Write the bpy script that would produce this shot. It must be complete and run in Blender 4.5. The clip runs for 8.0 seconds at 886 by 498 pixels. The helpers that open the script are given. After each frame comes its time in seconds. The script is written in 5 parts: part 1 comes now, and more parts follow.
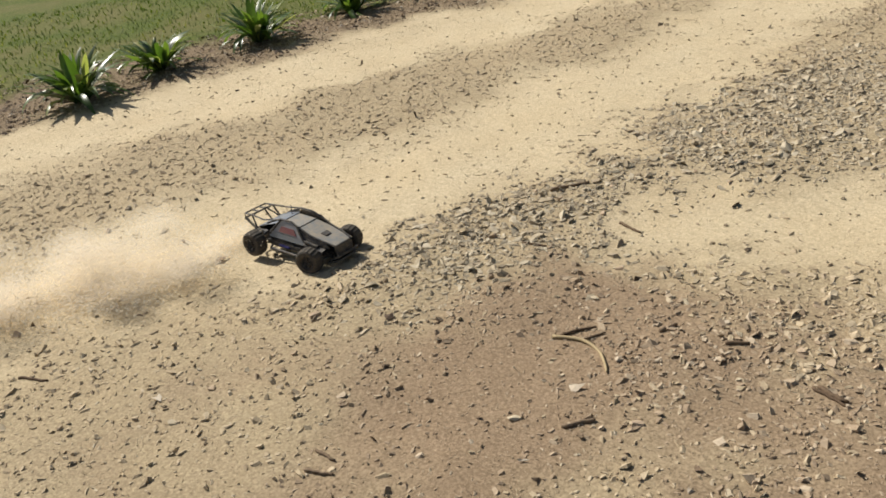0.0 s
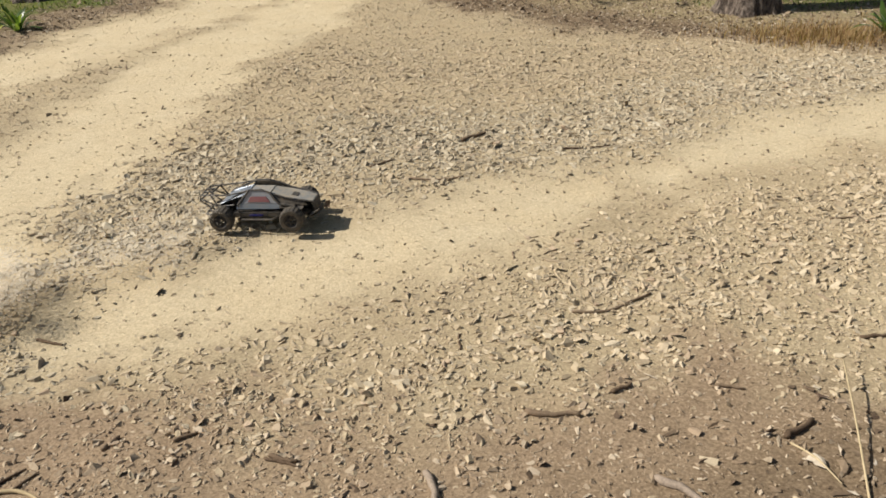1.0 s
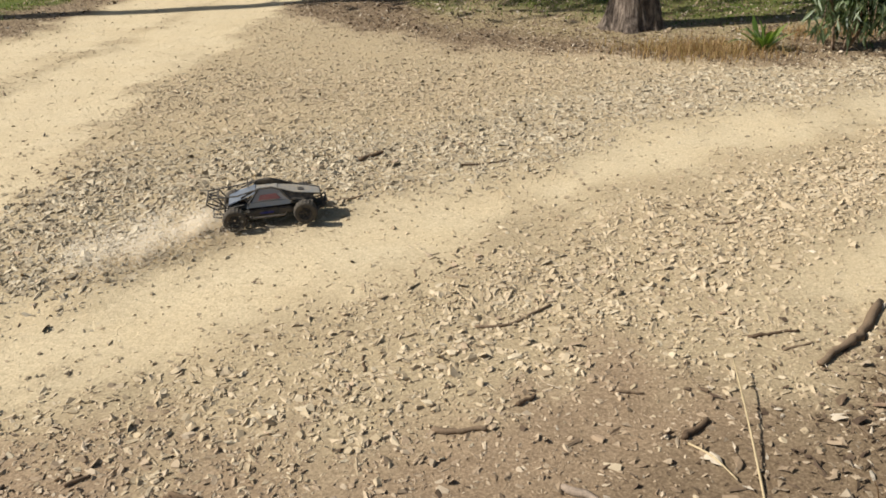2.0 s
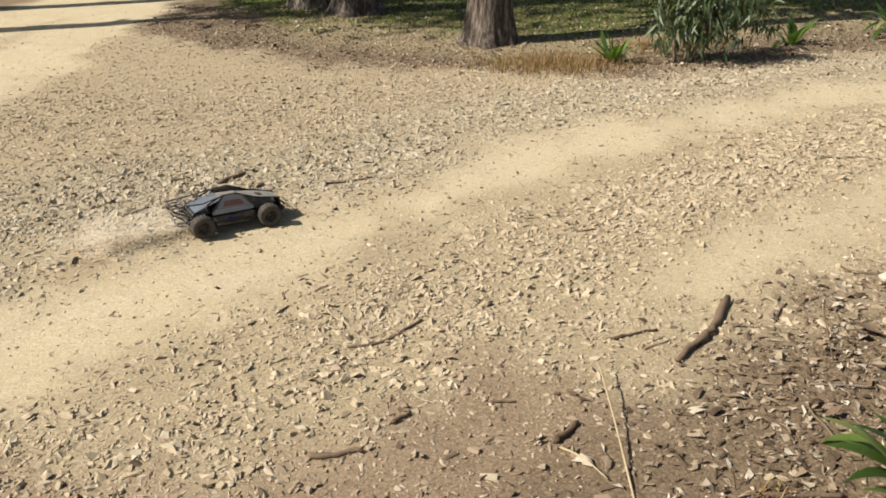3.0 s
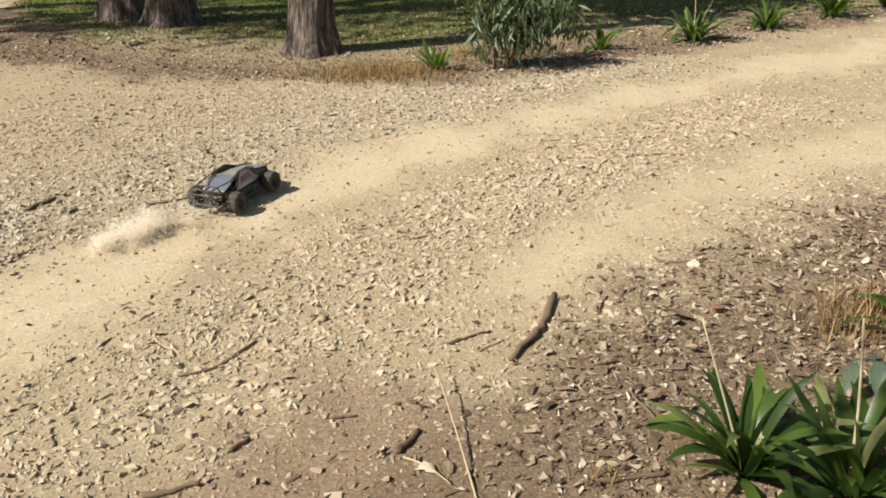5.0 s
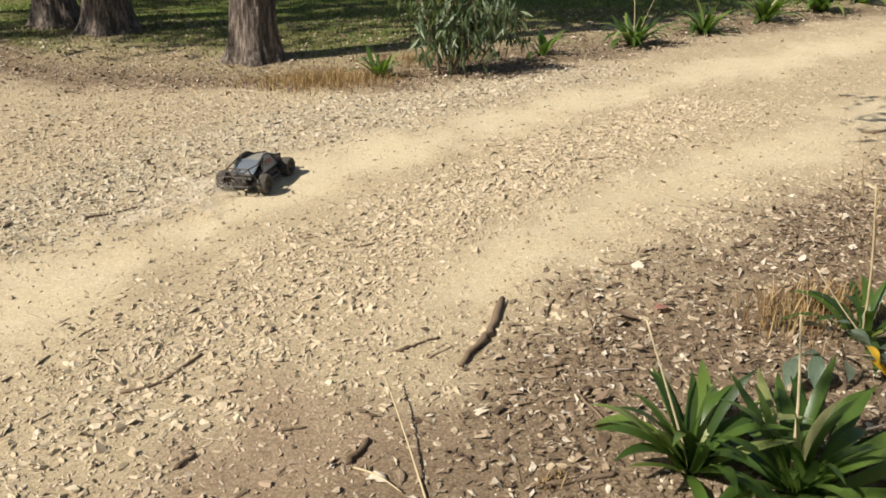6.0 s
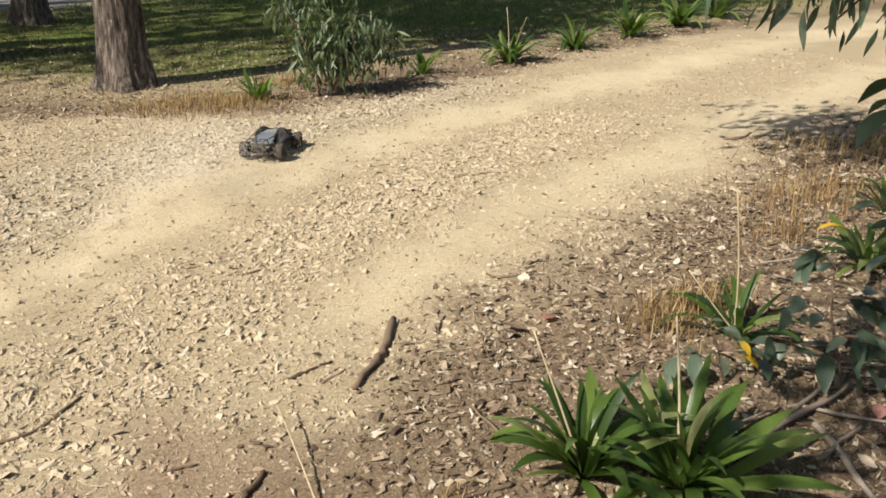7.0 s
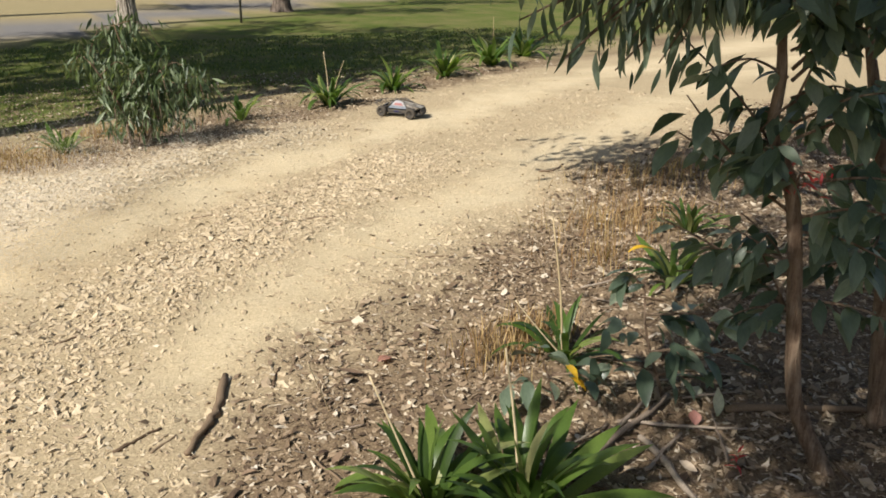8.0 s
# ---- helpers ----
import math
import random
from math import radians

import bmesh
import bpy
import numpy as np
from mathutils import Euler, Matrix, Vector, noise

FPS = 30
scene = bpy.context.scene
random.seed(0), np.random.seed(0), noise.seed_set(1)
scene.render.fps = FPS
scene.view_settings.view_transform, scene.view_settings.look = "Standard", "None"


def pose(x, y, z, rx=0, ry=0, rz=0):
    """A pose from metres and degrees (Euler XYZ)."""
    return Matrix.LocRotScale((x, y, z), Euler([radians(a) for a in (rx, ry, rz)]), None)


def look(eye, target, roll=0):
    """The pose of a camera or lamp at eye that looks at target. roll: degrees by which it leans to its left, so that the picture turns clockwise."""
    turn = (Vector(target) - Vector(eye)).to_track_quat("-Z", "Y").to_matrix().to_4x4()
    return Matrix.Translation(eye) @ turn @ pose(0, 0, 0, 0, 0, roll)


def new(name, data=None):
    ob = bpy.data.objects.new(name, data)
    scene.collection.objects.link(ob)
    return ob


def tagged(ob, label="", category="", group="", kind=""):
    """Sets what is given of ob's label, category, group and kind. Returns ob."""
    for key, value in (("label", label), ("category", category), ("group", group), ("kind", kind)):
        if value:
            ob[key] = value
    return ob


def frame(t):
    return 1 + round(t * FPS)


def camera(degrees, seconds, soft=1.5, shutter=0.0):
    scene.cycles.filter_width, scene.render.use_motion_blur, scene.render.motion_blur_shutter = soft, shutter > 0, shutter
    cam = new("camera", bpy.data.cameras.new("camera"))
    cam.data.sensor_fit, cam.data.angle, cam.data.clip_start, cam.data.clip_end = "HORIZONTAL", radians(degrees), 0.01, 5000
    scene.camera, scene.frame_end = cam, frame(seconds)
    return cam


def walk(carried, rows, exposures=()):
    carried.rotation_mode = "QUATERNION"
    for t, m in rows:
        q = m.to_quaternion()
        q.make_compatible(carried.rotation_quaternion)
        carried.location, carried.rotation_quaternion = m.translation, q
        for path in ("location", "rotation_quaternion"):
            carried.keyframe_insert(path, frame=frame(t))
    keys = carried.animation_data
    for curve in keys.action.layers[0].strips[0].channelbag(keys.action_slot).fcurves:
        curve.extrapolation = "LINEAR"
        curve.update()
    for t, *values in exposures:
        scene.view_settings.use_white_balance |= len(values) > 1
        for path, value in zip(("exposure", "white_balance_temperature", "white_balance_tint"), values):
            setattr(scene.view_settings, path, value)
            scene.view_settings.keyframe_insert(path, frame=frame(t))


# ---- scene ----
# a hand-held camera that turns with the car
cam = camera(56.6, 8.0, soft=1.75)
PATH = [
    (0, (0.003, 0.304, 1.666), (-1.584, 1.095, 0.74), -8.9),
    (0.1, (-0.002, 0.32, 1.663), (-1.507, 1.253, 0.734), -8.2),
    (0.2, (0.012, 0.345, 1.671), (-1.436, 1.363, 0.739), -7.9),
    (0.5, (0.01, 0.408, 1.657), (-1.17, 1.732, 0.732), -6.0),
    (0.8, (0.014, 0.45, 1.657), (-0.87, 1.996, 0.746), -4.3),
    (1, (0.025, 0.48, 1.663), (-0.651, 2.137, 0.77), -3.3),
    (1.5, (0.036, 0.493, 1.662), (-0.506, 2.209, 0.789), -2.9),
    (3, (0.06, 0.512, 1.669), (-0.1, 2.319, 0.827), -1.3),
    (3.5, (0.069, 0.517, 1.676), (0.032, 2.331, 0.835), -0.7),
    (4, (0.076, 0.522, 1.678), (0.139, 2.337, 0.84), -0.2),
    (4.5, (0.085, 0.522, 1.684), (0.232, 2.333, 0.848), -0.0),
    (6, (0.105, 0.528, 1.687), (0.453, 2.32, 0.87), 0.4),
    (6.5, (0.106, 0.527, 1.69), (0.518, 2.308, 0.879), 0.7),
    (7, (0.116, 0.523, 1.698), (0.724, 2.263, 0.923), 0.6),
    (7.5, (0.133, 0.517, 1.709), (0.985, 2.184, 1.004), 0.6),
    (8, (0.137, 0.518, 1.716), (1.121, 2.121, 1.034), 0.8),
]
walk(cam, [(t, look(eye, target, roll)) for t, eye, target, roll in PATH],
     exposures=[(0.0, -0.2), (1.5, -0.1), (3.5, -0.02), (6.5, 0.08), (8.0, 0.1)])

# ---- light ----
SHADE_TURN, SUN_UP = 18.0, 43.0        # where shadows point (degrees from +x), height of the sun
world = bpy.data.worlds.new("world")
scene.world = world
world.use_nodes = True
sky = world.node_tree.nodes.new("ShaderNodeTexSky")
sky.sky_type, sky.sun_disc = "NISHITA", False
sky.sun_elevation, sky.sun_rotation = radians(SUN_UP), radians(270 - SHADE_TURN)
sky.air_density, sky.dust_density = 1.0, 1.6
world.node_tree.nodes["Background"].inputs["Strength"].default_value = 0.08
world.node_tree.links.new(sky.outputs[0], world.node_tree.nodes["Background"].inputs["Color"])
sun = new("sun", bpy.data.lights.new("sun", "SUN"))
sun.data.energy, sun.data.angle, sun.data.color = 6.5, radians(0.55), (1.0, 0.95, 0.87)
SUN_FROM = Vector((-math.cos(radians(SHADE_TURN)) * math.cos(radians(SUN_UP)), -math.sin(radians(SHADE_TURN)) * math.cos(radians(SUN_UP)), math.sin(radians(SUN_UP))))
sun.matrix_world = look(SUN_FROM * 40, (0, 0, 0))


# ---- materials ----
class Nodes:
    """A small writer of node materials."""

    def __init__(self, name):
        self.mat = bpy.data.materials.new(name)
        self.mat.use_nodes = True
        self.tree = self.mat.node_tree
        self.bsdf = self.tree.nodes["Principled BSDF"]

    def node(self, kind, **values):
        n = self.tree.nodes.new(kind)
        for key, value in values.items():
            n.inputs[key.replace("_", " ")].default_value = value
        return n

    def join(self, a, b):
        self.tree.links.new(a, b)

    def coords(self, kind="Object"):
        return self.node("ShaderNodeTexCoord").outputs[kind]

    def noise(self, scale, detail=4.0, rough=0.6, at=None, stretch=None):
        n = self.node("ShaderNodeTexNoise", Scale=scale, Detail=detail, Roughness=rough)
        at = at or self.coords()
        if stretch:
            m = self.node("ShaderNodeMapping")
            m.inputs["Scale"].default_value = stretch
            self.join(at, m.inputs[0])
            at = m.outputs[0]
        self.join(at, n.inputs["Vector"])
        return n.outputs[0]

    def ramp(self, value, stops):
        n = self.node("ShaderNodeValToRGB")
        while len(n.color_ramp.elements) < len(stops):
            n.color_ramp.elements.new(0.5)
        for e, (at, colour) in zip(n.color_ramp.elements, stops):
            e.position = at
            e.color = (*colour, 1) if len(colour) == 3 else colour
        self.join(value, n.inputs[0])
        return n.outputs[0]

    def mix(self, factor, a, b, how="MIX"):
        n = self.tree.nodes.new("ShaderNodeMix")
        n.data_type, n.blend_type = "RGBA", how
        for slot, value in ((0, factor), (6, a), (7, b)):
            if isinstance(value, (int, float)):
                n.inputs[slot].default_value = value
            elif isinstance(value, tuple):
                n.inputs[slot].default_value = (*value, 1)
            else:
                self.join(value, n.inputs[slot])
        return n.outputs[2]

    def math(self, how, a, b=0.0):
        n = self.tree.nodes.new("ShaderNodeMath")
        n.operation = how
        for slot, value in ((0, a), (1, b)):
            if isinstance(value, (int, float)):
                n.inputs[slot].default_value = value
            else:
                self.join(value, n.inputs[slot])
        return n.outputs[0]

    def attribute(self, name):
        n = self.tree.nodes.new("ShaderNodeAttribute")
        n.attribute_name = name
        return n.outputs["Fac"]

    def random_piece(self):
        return self.tree.nodes.new("ShaderNodeNewGeometry").outputs["Random Per Island"]

    def random_object(self):
        return self.tree.nodes.new("ShaderNodeObjectInfo").outputs["Random"]

    def done(self, colour, rough=0.9, bump=None, strength=0.3, distance=0.01, metal=0.0, gloss=0.3):
        b = self.bsdf
        if isinstance(colour, tuple):
            b.inputs["Base Color"].default_value = (*colour, 1)
        else:
            self.join(colour, b.inputs["Base Color"])
        if isinstance(rough, (int, float)):
            b.inputs["Roughness"].default_value = rough
        else:
            self.join(rough, b.inputs["Roughness"])
        b.inputs["Metallic"].default_value = metal
        b.inputs["Specular IOR Level"].default_value = gloss
        if bump is not None:
            n = self.node("ShaderNodeBump", Strength=strength, Distance=distance)
            self.join(bump, n.inputs["Height"])
            self.join(n.outputs[0], b.inputs["Normal"])
        return self.mat


def ground_material():
    m = Nodes("dusty_ground")
    fine, mid, wide = m.noise(260, 3), m.noise(38, 5, 0.65), m.noise(2.2, 4)
    grit = m.noise(90, 4, 0.75)
    dust = m.ramp(mid, [(0.25, (0.535, 0.445, 0.285)), (0.55, (0.665, 0.565, 0.378)), (0.8, (0.76, 0.66, 0.462))])
    dust = m.mix(m.ramp(wide, [(0.35, (0, 0, 0)), (0.7, (0.55, 0.55, 0.55))]), dust, (0.56, 0.445, 0.265))
    dust = m.mix(0.3, dust, m.ramp(fine, [(0.3, (0.25, 0.18, 0.11)), (0.7, (0.7, 0.57, 0.38))]))
    earth = m.ramp(grit, [(0.28, (0.19, 0.143, 0.086)), (0.5, (0.39, 0.312, 0.195)), (0.75, (0.54, 0.445, 0.29))])
    earth = m.mix(m.ramp(wide, [(0.35, (0, 0, 0)), (0.7, (0.5, 0.5, 0.5))]), earth, (0.42, 0.325, 0.20))
    soil = m.ramp(grit, [(0.25, (0.075, 0.051, 0.032)), (0.5, (0.195, 0.140, 0.087)), (0.78, (0.36, 0.275, 0.178))])
    lawn = m.ramp(m.noise(24, 5, 0.7), [(0.28, (0.035, 0.05, 0.012)), (0.5, (0.085, 0.115, 0.022)), (0.72, (0.18, 0.19, 0.05))])
    lawn = m.mix(m.ramp(m.noise(0.9, 4), [(0.4, (0, 0, 0)), (0.62, (0.7, 0.7, 0.7))]), lawn, (0.17, 0.15, 0.06))
    tar = m.ramp(m.noise(60, 4), [(0.3, (0.12, 0.115, 0.11)), (0.7, (0.24, 0.225, 0.21))])
    c = m.mix(m.attribute("smooth"), earth, dust)
    clay = m.ramp(grit, [(0.26, (0.145, 0.095, 0.06)), (0.5, (0.265, 0.186, 0.12)), (0.76, (0.39, 0.285, 0.19))])
    c = m.mix(m.attribute("clay"), c, clay)
    c = m.mix(m.attribute("mulch"), c, soil)
    c = m.mix(m.attribute("grass"), c, lawn)
    straw = m.ramp(m.noise(30, 5, 0.7), [(0.3, (0.20, 0.155, 0.08)), (0.7, (0.44, 0.36, 0.21))])
    c = m.mix(m.attribute("straw"), c, straw)
    c = m.mix(m.attribute("tar"), c, tar)
    grains = m.node("ShaderNodeTexVoronoi", Scale=130.0)
    m.join(m.coords(), grains.inputs["Vector"])
    lumps = m.noise(62, 6, 0.75)
    speck = m.ramp(grains.outputs["Color"], [(0.1, (0.62, 0.6, 0.58)), (0.6, (1.0, 1.0, 1.0)), (0.95, (1.3, 1.3, 1.3))])
    c = m.mix(0.45, c, m.mix(1.0, c, speck, "MULTIPLY"))
    h = m.math("ADD", m.math("MULTIPLY", grit, 0.5), m.math("MULTIPLY", fine, 0.25))
    h = m.math("SUBTRACT", h, m.math("MULTIPLY", grains.outputs["Distance"], 0.05))
    h = m.math("ADD", h, m.math("MULTIPLY", lumps, 0.9))
    return m.done(c, 0.95, h, 0.5, 0.012, gloss=0.1)


def stone_material(name, stops, rough=0.9):
    m = Nodes(name)
    c = m.ramp(m.random_piece(), stops)
    c = m.mix(0.3, c, m.ramp(m.noise(140, 4), [(0.3, (0.26, 0.20, 0.135)), (0.7, (0.62, 0.52, 0.37))]))
    return m.done(c, rough, m.noise(220, 4), 0.45, 0.003, gloss=0.04)


def piece_material(name, stops, rough=0.6, by_object=True, scale=60.0, stretch=None, gloss=0.35, grain=0.3, bump=0.25):
    """Colour that varies from piece to piece, with a grain over it."""
    m = Nodes(name)
    c = m.ramp(m.random_object() if by_object else m.random_piece(), stops)
    grey = m.ramp(m.noise(scale, 5, 0.65, stretch=stretch), [(0.25, (0.35, 0.35, 0.35)), (0.75, (1.5, 1.5, 1.5))])
    c = m.mix(grain, c, m.mix(1.0, c, grey, "MULTIPLY"))
    return m.done(c, rough, m.noise(scale * 1.5, 4, stretch=stretch), bump, 0.003, gloss=gloss)


def plain_material(name, colour, rough=0.5, metal=0.0, gloss=0.5, dust=0.25, scale=40.0):
    """Paint, rubber or metal with a film of road dust."""
    m = Nodes(name)
    film = m.ramp(m.noise(scale, 5, 0.7), [(0.38, (0, 0, 0)), (0.75, (dust, dust, dust))])
    c = m.mix(film, colour, (0.42, 0.33, 0.21))
    r = m.ramp(m.noise(scale * 0.6, 4), [(0.3, (rough * 0.8,) * 3), (0.7, (min(1.0, rough * 1.35),) * 3)])
    return m.done(c, r, m.noise(scale * 4, 3), 0.08, 0.002, metal, gloss)


def bark_material(name, dark, mid, light):
    m = Nodes(name)
    rib = m.noise(11, 7, 0.72, stretch=(2.4, 2.4, 0.32))
    c = m.ramp(rib, [(0.40, dark), (0.50, mid), (0.62, light)])
    c = m.mix(0.25, c, m.ramp(m.noise(70, 5), [(0.3, dark), (0.7, light)]))
    return m.done(c, 0.92, rib, 1.0, 0.06, gloss=0.1)


def leaf_material(name, stops, rough=0.42, by_object=True, thin=0.35):
    m = Nodes(name)
    c = m.ramp(m.random_object() if by_object else m.random_piece(), stops)
    c = m.mix(0.35, c, m.mix(1.0, c, m.ramp(m.noise(45, 4, stretch=(1, 4, 1)), [(0.3, (0.45, 0.45, 0.4)), (0.75, (1.5, 1.45, 1.3))]), "MULTIPLY"))
    m.done(c, rough, m.noise(80, 3, stretch=(1, 5, 1)), 0.2, 0.002, gloss=0.45)
    through_leaf = m.node("ShaderNodeBsdfTranslucent")
    bright = m.mix(1.0, c, (1.5, 1.7, 0.7), "MULTIPLY")
    m.join(bright, through_leaf.inputs["Color"])
    both = m.node("ShaderNodeMixShader", Fac=thin)
    m.join(m.bsdf.outputs[0], both.inputs[1])
    m.join(through_leaf.outputs[0], both.inputs[2])
    m.join(both.outputs[0], m.tree.nodes["Material Output"].inputs["Surface"])
    return m.mat


GROUND = ground_material()
GRAVEL = stone_material("gravel_stone", [(0.0, (0.29, 0.222, 0.14)), (0.3, (0.42, 0.335, 0.215)), (0.65, (0.50, 0.405, 0.272)), (0.85, (0.51, 0.405, 0.275)), (1.0, (0.57, 0.485, 0.345))])
CLAY_GRAVEL = stone_material("clay_gravel_stone", [(0.0, (0.18, 0.125, 0.08)), (0.5, (0.31, 0.225, 0.15)), (0.8, (0.42, 0.325, 0.225)), (1.0, (0.56, 0.46, 0.34))])
GREY_GRAVEL = stone_material("grey_gravel_stone", [(0.0, (0.27, 0.22, 0.15)), (0.35, (0.40, 0.337, 0.235)), (0.7, (0.47, 0.40, 0.285)), (1.0, (0.56, 0.495, 0.37))])
DARK_GRIT = stone_material("dark_grit", [(0.0, (0.12, 0.09, 0.06)), (0.6, (0.25, 0.185, 0.12)), (1.0, (0.40, 0.31, 0.22))])
LITTER = piece_material("leaf_litter_bits", [(0.0, (0.075, 0.048, 0.030)), (0.3, (0.16, 0.110, 0.068)), (0.6, (0.265, 0.192, 0.122)), (0.84, (0.40, 0.315, 0.215)), (1.0, (0.58, 0.505, 0.395))], 0.85, False, 50)
DEAD_LEAF = piece_material("dead_leaf", [(0.0, (0.13, 0.08, 0.05)), (0.4, (0.26, 0.185, 0.12)), (0.75, (0.38, 0.295, 0.21)), (1.0, (0.56, 0.49, 0.40))], 0.7, True, 40)
STICK = piece_material("dead_wood", [(0.0, (0.085, 0.055, 0.035)), (0.5, (0.16, 0.11, 0.07)), (1.0, (0.24, 0.175, 0.115))], 0.85, True, 30, (6, 6, 1), 0.15, 0.6, 0.5)
GREY_STICK = piece_material("weathered_wood", [(0.0, (0.26, 0.20, 0.15)), (1.0, (0.38, 0.31, 0.24))], 0.85, True, 30, (6, 6, 1), 0.15, 0.6, 0.5)
STRAW = piece_material("dry_straw", [(0.0, (0.38, 0.29, 0.16)), (1.0, (0.60, 0.49, 0.31))], 0.75, True, 40, None, 0.2)
DRY_GRASS = leaf_material("dry_grass_blades", [(0.0, (0.17, 0.09, 0.04)), (0.5, (0.31, 0.19, 0.08)), (1.0, (0.50, 0.37, 0.19))], 0.75, False, 0.25)
LAWN = leaf_material("lawn_blades", [(0.0, (0.05, 0.075, 0.015)), (0.5, (0.10, 0.14, 0.028)), (0.85, (0.17, 0.19, 0.05)), (1.0, (0.30, 0.27, 0.10))], 0.6, False, 0.3)
STRAP = leaf_material("strap_leaf", [(0.0, (0.035, 0.065, 0.015)), (0.4, (0.075, 0.13, 0.026)), (0.75, (0.14, 0.205, 0.045)), (0.92, (0.25, 0.29, 0.10)), (1.0, (0.42, 0.40, 0.20))], 0.33)
YELLOW = leaf_material("yellow_leaf", [(0.0, (0.62, 0.36, 0.02)), (1.0, (0.72, 0.46, 0.04))], 0.45)
GUM = leaf_material("gum_leaf", [(0.0, (0.05, 0.075, 0.05)), (0.5, (0.11, 0.15, 0.105)), (1.0, (0.24, 0.285, 0.215))], 0.34, True, 0.28)
GUM_CROWN = leaf_material("gum_crown", [(0.0, (0.05, 0.075, 0.036)), (0.6, (0.105, 0.145, 0.07)), (1.0, (0.22, 0.265, 0.155))], 0.45, False, 0.3)
RED_LEAF = leaf_material("red_young_leaf", [(0.0, (0.45, 0.03, 0.04)), (1.0, (0.60, 0.08, 0.07))], 0.4)
STEM = bark_material("sapling_bark", (0.15, 0.095, 0.062), (0.29, 0.20, 0.135), (0.44, 0.335, 0.24))
BARK = bark_material("gum_bark", (0.025, 0.019, 0.016), (0.14, 0.108, 0.086), (0.38, 0.31, 0.25))
PALE_BARK = bark_material("pale_gum_bark", (0.16, 0.13, 0.10), (0.36, 0.31, 0.25), (0.56, 0.51, 0.43))
FENCE = plain_material("painted_steel", (0.05, 0.055, 0.05), 0.6)


def dust_material():
    """Fine airborne dust: each grain lets most light by, so that many together thicken softly."""
    m = Nodes("road_dust")
    m.done((0.92, 0.83, 0.67), 1.0, gloss=0.0)
    scattered = m.node("ShaderNodeBsdfTranslucent", Color=(0.92, 0.83, 0.67, 1))
    both = m.node("ShaderNodeMixShader", Fac=0.2)
    m.join(m.bsdf.outputs[0], both.inputs[1])
    m.join(scattered.outputs[0], both.inputs[2])
    clear = m.tree.nodes.new("ShaderNodeBsdfTransparent")
    veil = m.node("ShaderNodeMixShader", Fac=0.42)
    m.join(clear.outputs[0], veil.inputs[1])
    m.join(both.outputs[0], veil.inputs[2])
    m.join(veil.outputs[0], m.tree.nodes["Material Output"].inputs["Surface"])
    return m.mat


DUST = dust_material()
RUBBER = plain_material("tyre_rubber", (0.05, 0.046, 0.042), 0.9, 0.0, 0.15, 0.22, 35)
BLACK = plain_material("black_plastic", (0.028, 0.029, 0.032), 0.6, 0.0, 0.4, 0.34)
SILVER = plain_material("silver_panel", (0.23, 0.265, 0.315), 0.34, 0.5, 0.5, 0.22, 26)
DUSTY_PANEL = plain_material("dusty_panel", (0.20, 0.205, 0.20), 0.6, 0.0, 0.35, 0.8, 24)
PALE_PANEL = plain_material("glossy_silver_panel", (0.27, 0.28, 0.305), 0.42, 0.3, 0.5, 0.3, 30)
# for the dark front windows, and for shade painted on the inner sides
DARK_AND_SHADED_PANEL = plain_material("dark_and_shaded_panel", (0.06, 0.05, 0.042), 0.5, 0.0, 0.4, 0.5, 30)
STEEL = plain_material("bare_steel", (0.42, 0.42, 0.43), 0.35, 1.0, 0.5, 0.2)
BLUE = plain_material("blue_anodised", (0.02, 0.025, 0.17), 0.45, 0.6, 0.5, 0.25)
DECAL = plain_material("red_decal", (0.24, 0.085, 0.095), 0.42, 0.4, 0.4, 0.4)


# ---- shared builders ----
rng = np.random.default_rng(7)


def part(name, bm, material, parent=None, label=""):
    """Links a bmesh as one object, under a thing if one is given."""
    me = bpy.data.meshes.new(name)
    bm.to_mesh(me)
    bm.free()
    me.materials.append(material)
    ob = new(name, me)
    if parent is not None:
        ob.parent = parent
    return tagged(ob, label)


def soft(ob):
    ob.data.polygons.foreach_set("use_smooth", [True] * len(ob.data.polygons))
    return ob


def shared(name, mesh, parent, m):
    """One more piece on a mesh that others use too."""
    ob = new(name, mesh)
    ob.parent = parent
    ob.matrix_basis = m
    return ob


def base(name, m):
    ob = new(name)
    ob.matrix_basis = m
    ob.empty_display_size = 0.05
    return ob


def sheet_object(name, verts, faces, material):
    me = bpy.data.meshes.new(name)
    verts, faces = np.asarray(verts, np.float32), np.asarray(faces, np.int32)
    me.vertices.add(len(verts))
    me.vertices.foreach_set("co", verts.ravel())
    n = faces.shape[1]
    me.loops.add(faces.size)
    me.loops.foreach_set("vertex_index", faces.ravel())
    me.polygons.add(len(faces))
    me.polygons.foreach_set("loop_start", np.arange(0, faces.size, n, dtype=np.int32))
    me.update(calc_edges=True)
    me.materials.append(material)
    return new(name, me)


def value_noise(x, y, scale, seed=0):
    """Smooth noise from -1 to 1."""
    x, y = np.asarray(x, float) * scale, np.asarray(y, float) * scale
    i, j = np.floor(x).astype(np.int64), np.floor(y).astype(np.int64)
    u, v = x - i, y - j
    u, v = u * u * (3 - 2 * u), v * v * (3 - 2 * v)

    def corner(a, b):
        h = np.sin(a * 127.1 + b * 311.7 + seed * 74.7) * 43758.5453
        return (h - np.floor(h)) * 2 - 1

    low = corner(i, j) * (1 - u) + corner(i + 1, j) * u
    high = corner(i, j + 1) * (1 - u) + corner(i + 1, j + 1) * u
    return low * (1 - v) + high * v


